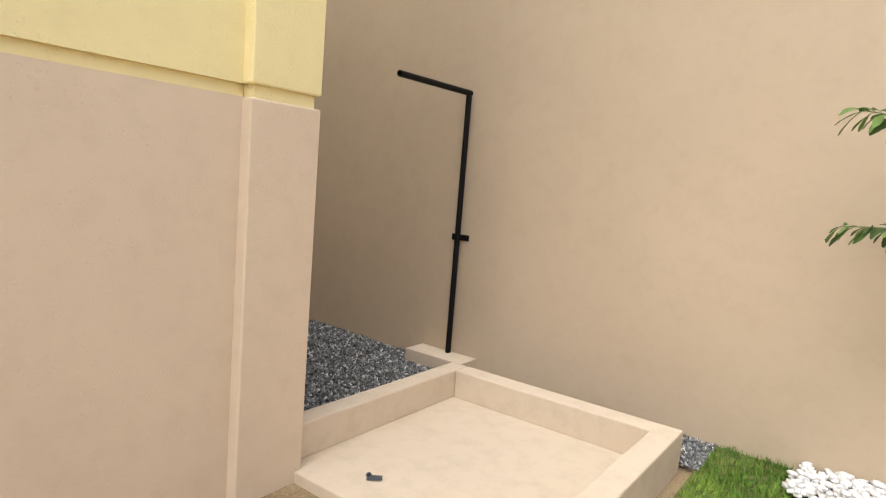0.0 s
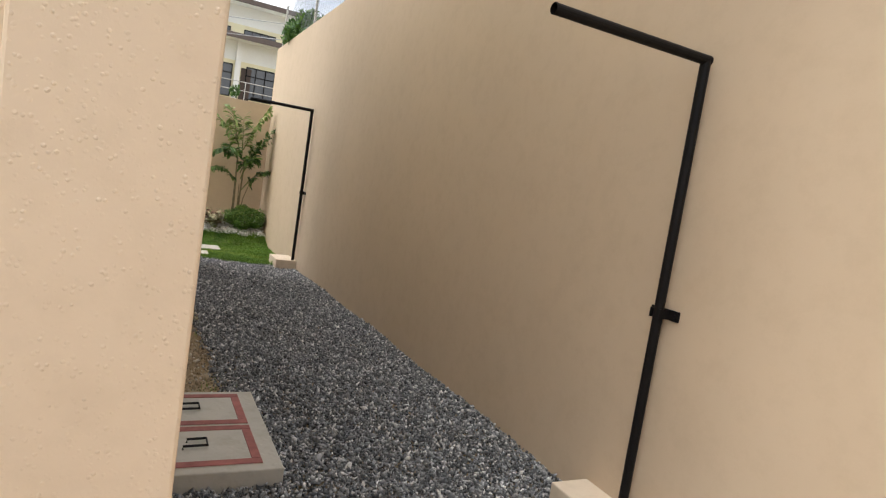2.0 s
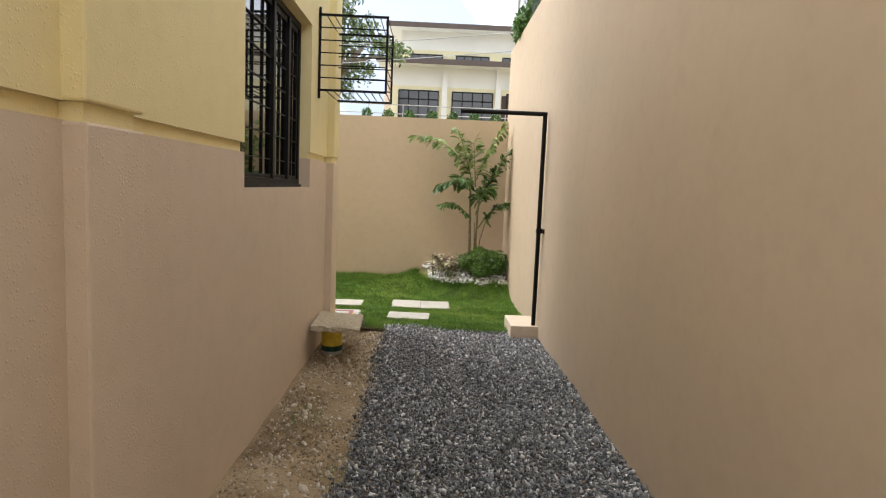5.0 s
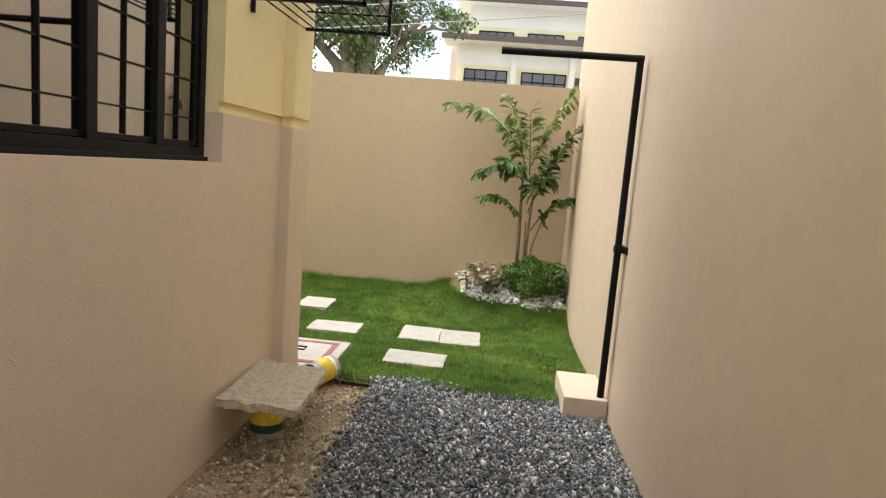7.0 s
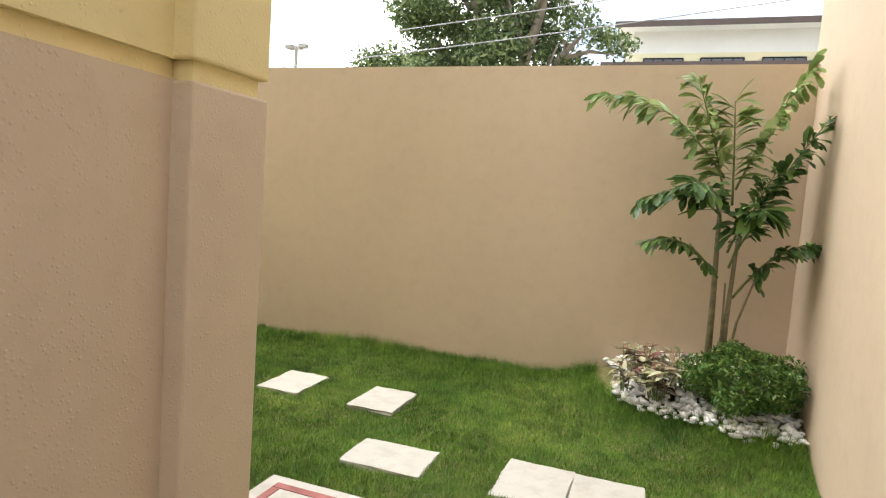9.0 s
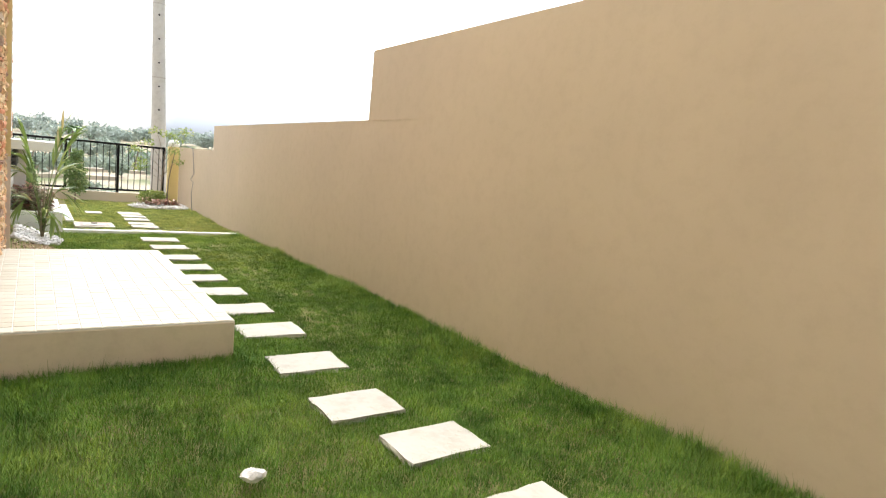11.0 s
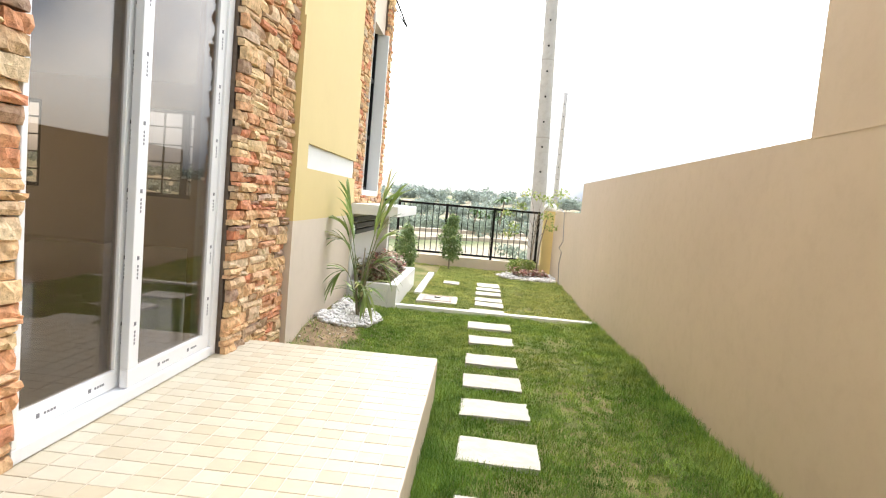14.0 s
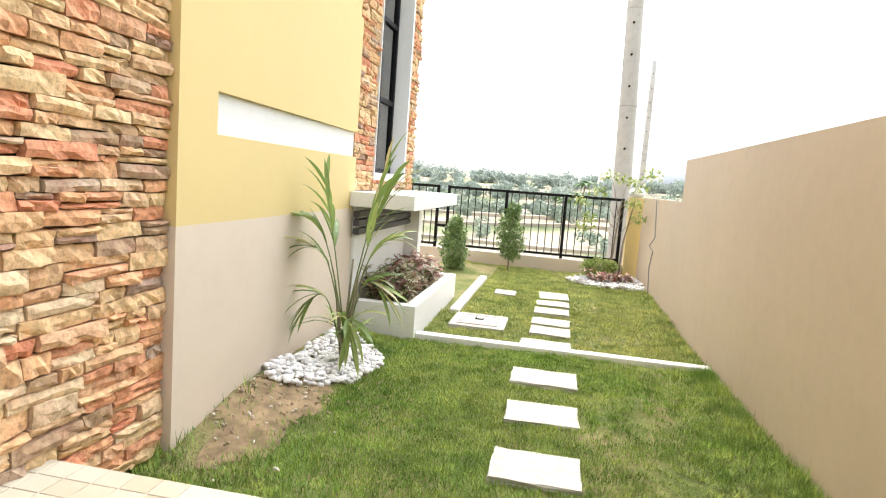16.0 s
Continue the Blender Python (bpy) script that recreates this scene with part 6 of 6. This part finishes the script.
# ---- neighbouring house ----
def neighbour():
    Y, zb = 34.0, 4.75
    first = set(bpy.data.objects)
    h = thing("neighbour_house", (4.5, Y, zb), "white and cream two-storey house with brown fascias", "house")
    wc = plain("cream_band_paint", (0.72, 0.66, 0.44), 0.7, 0, 0.03, 2, 0.05)
    brown = plain("brown_fascia", (0.10, 0.075, 0.065), 0.6, 0, 0.1, 3, 0.1)
    win = plain("grey_window_glass", (0.06, 0.065, 0.075), 0.15, 0, 0.1, 2, 0.01, 0.6)
    part("lower_wall", boxed(0.35, 12, Y, Y + 8, zb - 2.0, 8.0), M_white, h)
    part("upper_wall", boxed(0.75, 12, Y + 1.0, Y + 8, 8.0, 9.75), M_white, h)
    part("side_wall", boxed(-0.1, 0.35, Y + 1.5, Y + 6, zb - 2.0, 8.0), M_greybeige, h)
    part("cream_band", boxed(0.36, 12, Y - 0.03, Y + 0.0, zb - 0.4, 6.75), wc, h)
    part("cream_band", boxed(0.76, 12, Y + 0.97, Y + 1.0, 8.0, 8.75), wc, h)
    part("roof", boxed(-0.3, 12.5, Y - 1.0, Y + 1.0, 7.72, 7.80), M_white, h)
    part("fascia", boxed(-0.36, 12.5, Y - 1.06, Y - 0.98, 7.68, 7.93), brown, h)
    part("roof", boxed(0.05, 12.5, Y + 0.0, Y + 8, 9.70, 9.78), M_white, h)
    part("fascia", boxed(0.0, 12.5, Y - 0.06, Y + 0.02, 9.64, 9.88), brown, h)
    for x in (3.05, 5.75, 8.4):
        part("column", boxed(x - 0.13, x + 0.13, Y - 0.22, Y - 0.03, zb - 0.4, 7.72), M_white, h)
    for x0, x1 in ((0.75, 2.75), (3.45, 5.50), (6.2, 8.1)):
        w = part("window", boxed(x0, x1, Y - 0.06, Y - 0.034, 4.95, 6.55), win, h)
        fr = bmesh.new()
        for k in range(5):
            x = x0 + (x1 - x0) * k / 4
            box(fr, x - 0.025, x + 0.025, Y - 0.085, Y - 0.062, 4.95, 6.55)
        for z in (4.95, 6.1, 6.53):
            box(fr, x0, x1, Y - 0.088, Y - 0.062, z - 0.025, z + 0.025)
        part("window_frame", fr, M_black, h)
    for x0, x1 in ((1.25, 2.9), (3.6, 5.3), (6.0, 7.6)):
        part("window", boxed(x0, x1, Y + 0.93, Y + 0.965, 8.1, 8.52), win, h)
        fr = bmesh.new()
        for k in range(5):
            x = x0 + (x1 - x0) * k / 4
            box(fr, x - 0.025, x + 0.025, Y + 0.905, Y + 0.928, 8.1, 8.52)
        box(fr, x0, x1, Y + 0.903, Y + 0.928, 8.49, 8.54)
        part("window_frame", fr, M_black, h)
    part("door", boxed(5.95, 6.45, Y - 0.07, Y - 0.034, zb - 0.1, 6.45), plain("dark_brown_door", (0.05, 0.03, 0.02), 0.5), h)
    rail = thing("terrace_railing", (3.0, 31.0, 4.6), "thin grey terrace railing on the bank", "railing")
    for z in (5.0, 5.4):
        bm = bmesh.new()
        tube(bm, [(-2, 31, z), (9, 31, z)], 0.02, 6)
        part("rail", bm, M_pole, rail)
    for k in range(8):
        bm = bmesh.new()
        tube(bm, [(-2 + k * 1.57, 31, 4.2), (-2 + k * 1.57, 31, 5.4)], 0.022, 6)
        part("post", bm, M_pole, rail)
    for k in range(7):
        x = -0.4 + k * 0.95
        bush((x, 30.0, 4.4), (x, 30.0, 4.82), (0.24, 0.24, 0.26), 260, 0.07, M_bush, "small round shrub planted along the terrace edge", group="terrace shrubs", twigs=4)

    for ob in set(bpy.data.objects) - first:
        if ob.parent is None:
            ob.location = Vector((2.1, 2.0, 1.41)) + (ob.location + Vector((-2.45, -2.0, -1.76))) * 1.25
            ob.scale = (1.25, 1.25, 1.25)


neighbour()


# ---- trees ----
def big_tree():
    base = Vector((-2.6, 27.0, 2.9))
    t = thing("large_tree", base, "large spreading tree with pale limbs and broken green crown", "tree")
    limbs = bmesh.new()
    tips = []
    bark = plain("pale_tree_bark", (0.26, 0.22, 0.17), 0.9, 0, 0.3, 2, 0.6)
    mains = [(-3.9, 0.5, 4.6), (-2.7, -0.8, 7.2), (-0.7, 0.8, 7.6), (1.0, -0.6, 6.0), (2.2, 0.2, 4.0), (-4.6, -0.5, 2.7)]
    for mx, my, mz in mains:
        tip = base + Vector((mx, my, mz))
        k1 = base + Vector((mx * 0.25, my * 0.3, mz * 0.42))
        k2 = base + Vector((mx * 0.62 + rnd.uniform(-0.3, 0.3), my * 0.6, mz * 0.78))
        tube(limbs, [base + Vector((mx * 0.05, 0, -0.6)), k1, k2, tip], [0.34, 0.22, 0.12, 0.04], 9)
        tips.append(tip)
        for q in range(6):
            s = k1.lerp(tip, rnd.uniform(0.15, 0.9))
            e = s + Vector((rnd.uniform(-1.8, 1.8), rnd.uniform(-1.5, 1.5), rnd.uniform(-0.3, 1.7)))
            tube(limbs, [s, s.lerp(e, 0.5) + Vector((0, 0, 0.15)), e], [0.09, 0.06, 0.02], 6)
            tips.append(e)
    part("trunk", limbs, bark, t, smooth=True)
    chunks = []
    for p in tips:
        for q in range(2):
            c = p + Vector((rnd.uniform(-0.7, 0.7), rnd.uniform(-0.7, 0.7), rnd.uniform(-0.4, 0.6)))
            chunks.append(leaf_cloud(190, tuple(c), (rnd.uniform(0.5, 0.95), rnd.uniform(0.5, 0.9), rnd.uniform(0.35, 0.6)), 0.10, 0.15))
    for q in range(46):
        a = rnd.uniform(0.15, math.pi)
        c = base + Vector((-1.6 + 3.7 * math.cos(a) * rnd.uniform(0.5, 1), rnd.uniform(-1.5, 1.5), 1.6 + rnd.uniform(0.2, 1) * 6.0 * math.sin(a)))
        if c.x < base.x + 1.0:
            chunks.append(leaf_cloud(300, tuple(c), (0.95, 0.95, 0.65), 0.115, 0.15))
    m = leaf_material("tree_crown_leaf", [(0.0, (0.06, 0.10, 0.04)), (0.5, (0.13, 0.19, 0.07)), (1.0, (0.28, 0.34, 0.14))], 0.5, 0.35)
    cloud_part("crown", chunks, m, t)


big_tree()


def far_woods():
    """Belts of trees across the valley, beyond the fence, their leaf colours paled for distance haze."""
    belts = ((-48, 9, 42, 1.5, 0.22, 26), (-75, 12, 90, 2.0, 0.30, 34), (-120, 18, 150, 2.4, 0.42, 60), (-190, 24, 260, 3.4, 0.6, 150), (-300, 30, 420, 5.0, 0.9, 190), (-430, 30, 620, 6.5, 1.2, 220))
    for i, (bx, dx, span, size, leaf, count) in enumerate(belts):
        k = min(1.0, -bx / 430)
        # air haze is blended into the leaf colours, stronger for farther belts
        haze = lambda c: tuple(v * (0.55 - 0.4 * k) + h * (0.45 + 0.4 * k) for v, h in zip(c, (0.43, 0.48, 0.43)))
        m = leaf_material("woods_leaf_hazed", [(0.0, haze((0.07, 0.12, 0.05))), (0.6, haze((0.13, 0.19, 0.08))), (1.0, haze((0.24, 0.30, 0.14)))], 0.8, 0.1)
        chunks = []
        for q in range(count):
            y = 10 + (q / count - 0.5) * span + rnd.uniform(-1, 1) * span / count
            if i < 2 and -0.24 * span < y - 10 < 0.02 * span and rnd.random() < 0.75:
                continue
            x = bx + rnd.uniform(-dx, dx)
            g = land(x, y)
            s = size * rnd.uniform(0.45, 1.1)
            for w in range(4):
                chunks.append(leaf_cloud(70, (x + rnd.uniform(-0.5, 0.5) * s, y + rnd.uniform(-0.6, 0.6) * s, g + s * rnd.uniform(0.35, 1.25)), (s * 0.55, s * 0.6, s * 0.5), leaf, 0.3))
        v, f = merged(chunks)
        tagged(from_arrays("woods", v, f, m), "green belt of woodland across the valley, distance haze mixed into its leaf colour", "woods", kind="stuff")
    for q in range(16):
        x, y = rnd.uniform(-190, -110), rnd.uniform(-60, 55)
        g = land(x, y)
        hgt = rnd.uniform(5, 8)
        t = thing("coconut_palm", (x, y, g), "tall coconut palm far across the valley", "palm", "coconut palms")
        bm = bmesh.new()
        tube(bm, [(x, y, g - 0.5), (x + 0.3, y + 0.3, g + hgt * 0.5), (x + 0.2, y + 0.8, g + hgt)], [0.22, 0.16, 0.12], 6)
        part("trunk", bm, M_bark, t)
        L = Leaves()
        for w in range(11):
            a = w * math.tau / 11 + rnd.uniform(-0.2, 0.2)
            L.add((x + 0.2, y + 0.8, g + hgt), (math.cos(a), math.sin(a), rnd.uniform(0.1, 0.9)), rnd.uniform(2.4, 3.4), 0.9, rnd.uniform(1.0, 2.0), 0.3, (0.3, 1.0, 0.9, 0.7, 0.2))
        L.part("fronds", M_bush, t)


far_woods()
M_terrace = plain("pale_terrace_earth", (0.42, 0.36, 0.27), 0.9, 0, 0.15, 0.5, 0.3)
for tx, ty0, ty1 in ((-34, -12, 20), (-41, -16, 14), (-50, -20, 22), (-60, -25, 8), (-68, -10, 30), (-82, -30, 26), (-98, -40, 20), (-112, -20, 40)):
    bm = bmesh.new()
    n = 14
    low, high = [], []
    for k in range(n + 1):
        y = ty0 + (ty1 - ty0) * k / n
        x = tx + 2.2 * math.sin(y * 0.12 + tx)
        g = land(x, y)
        low.append([bm.verts.new((x, y, g - 0.5)), bm.verts.new((x - 1.6, y, g - 0.5))])
        high.append([bm.verts.new((x, y, g + 0.42)), bm.verts.new((x - 1.6, y, g + 0.47))])
    for k in range(n):
        bm.faces.new((low[k][0], low[k + 1][0], high[k + 1][0], high[k][0]))
        bm.faces.new((high[k][0], high[k + 1][0], high[k + 1][1], high[k][1]))
        bm.faces.new((low[k][1], low[k + 1][1], high[k + 1][1], high[k][1]))
    solid("terrace_bank", bm, M_terrace, "pale earth terrace bank on the far slope", "terrace", group="terrace banks", kind="structure")

bm = bmesh.new()
tube(bm, [(-10.053, 8.72, 4.75), (-10.3, 9.12, 3.93)], 0.012, 6)
tube(bm, [(-10.053, 8.80, 4.35), (-10.29, 9.10, 3.95)], 0.009, 6)
solid("steel_bracket", bm, M_black, "thin dark steel bracket high on the street-side wall", "bracket")

# small litter
bm = bmesh.new()
bmesh.ops.create_icosphere(bm, subdivisions=2, radius=0.05)
for v in bm.verts:
    v.co = Vector((v.co.x * 0.8 - 0.46, v.co.y * 1.1 + 9.97, 0.035 + v.co.z * 0.4 + 0.02 * noise.noise(v.co * 40)))
solid("crumpled_wrapper", bm, plain("dull_white_paper", (0.6, 0.57, 0.52), 0.7, 0, 0.4, 30, 0.4), "crumpled pale paper scrap lying on the grass", "litter")
bm = bmesh.new()
box(bm, -0.02, 0.02, -0.035, 0.035, 0, 0.008, 0.002)
bmesh.ops.transform(bm, matrix=pose(1.67, 1.46, 0.024, 0, 6, 40), verts=bm.verts)
box(bm, 1.655, 1.675, 1.485, 1.50, 0.026, 0.04)
solid("plastic_scrap", bm, plain("dark_plastic", (0.05, 0.06, 0.07), 0.4), "small dark plastic scrap lying in the wash basin", "litter")
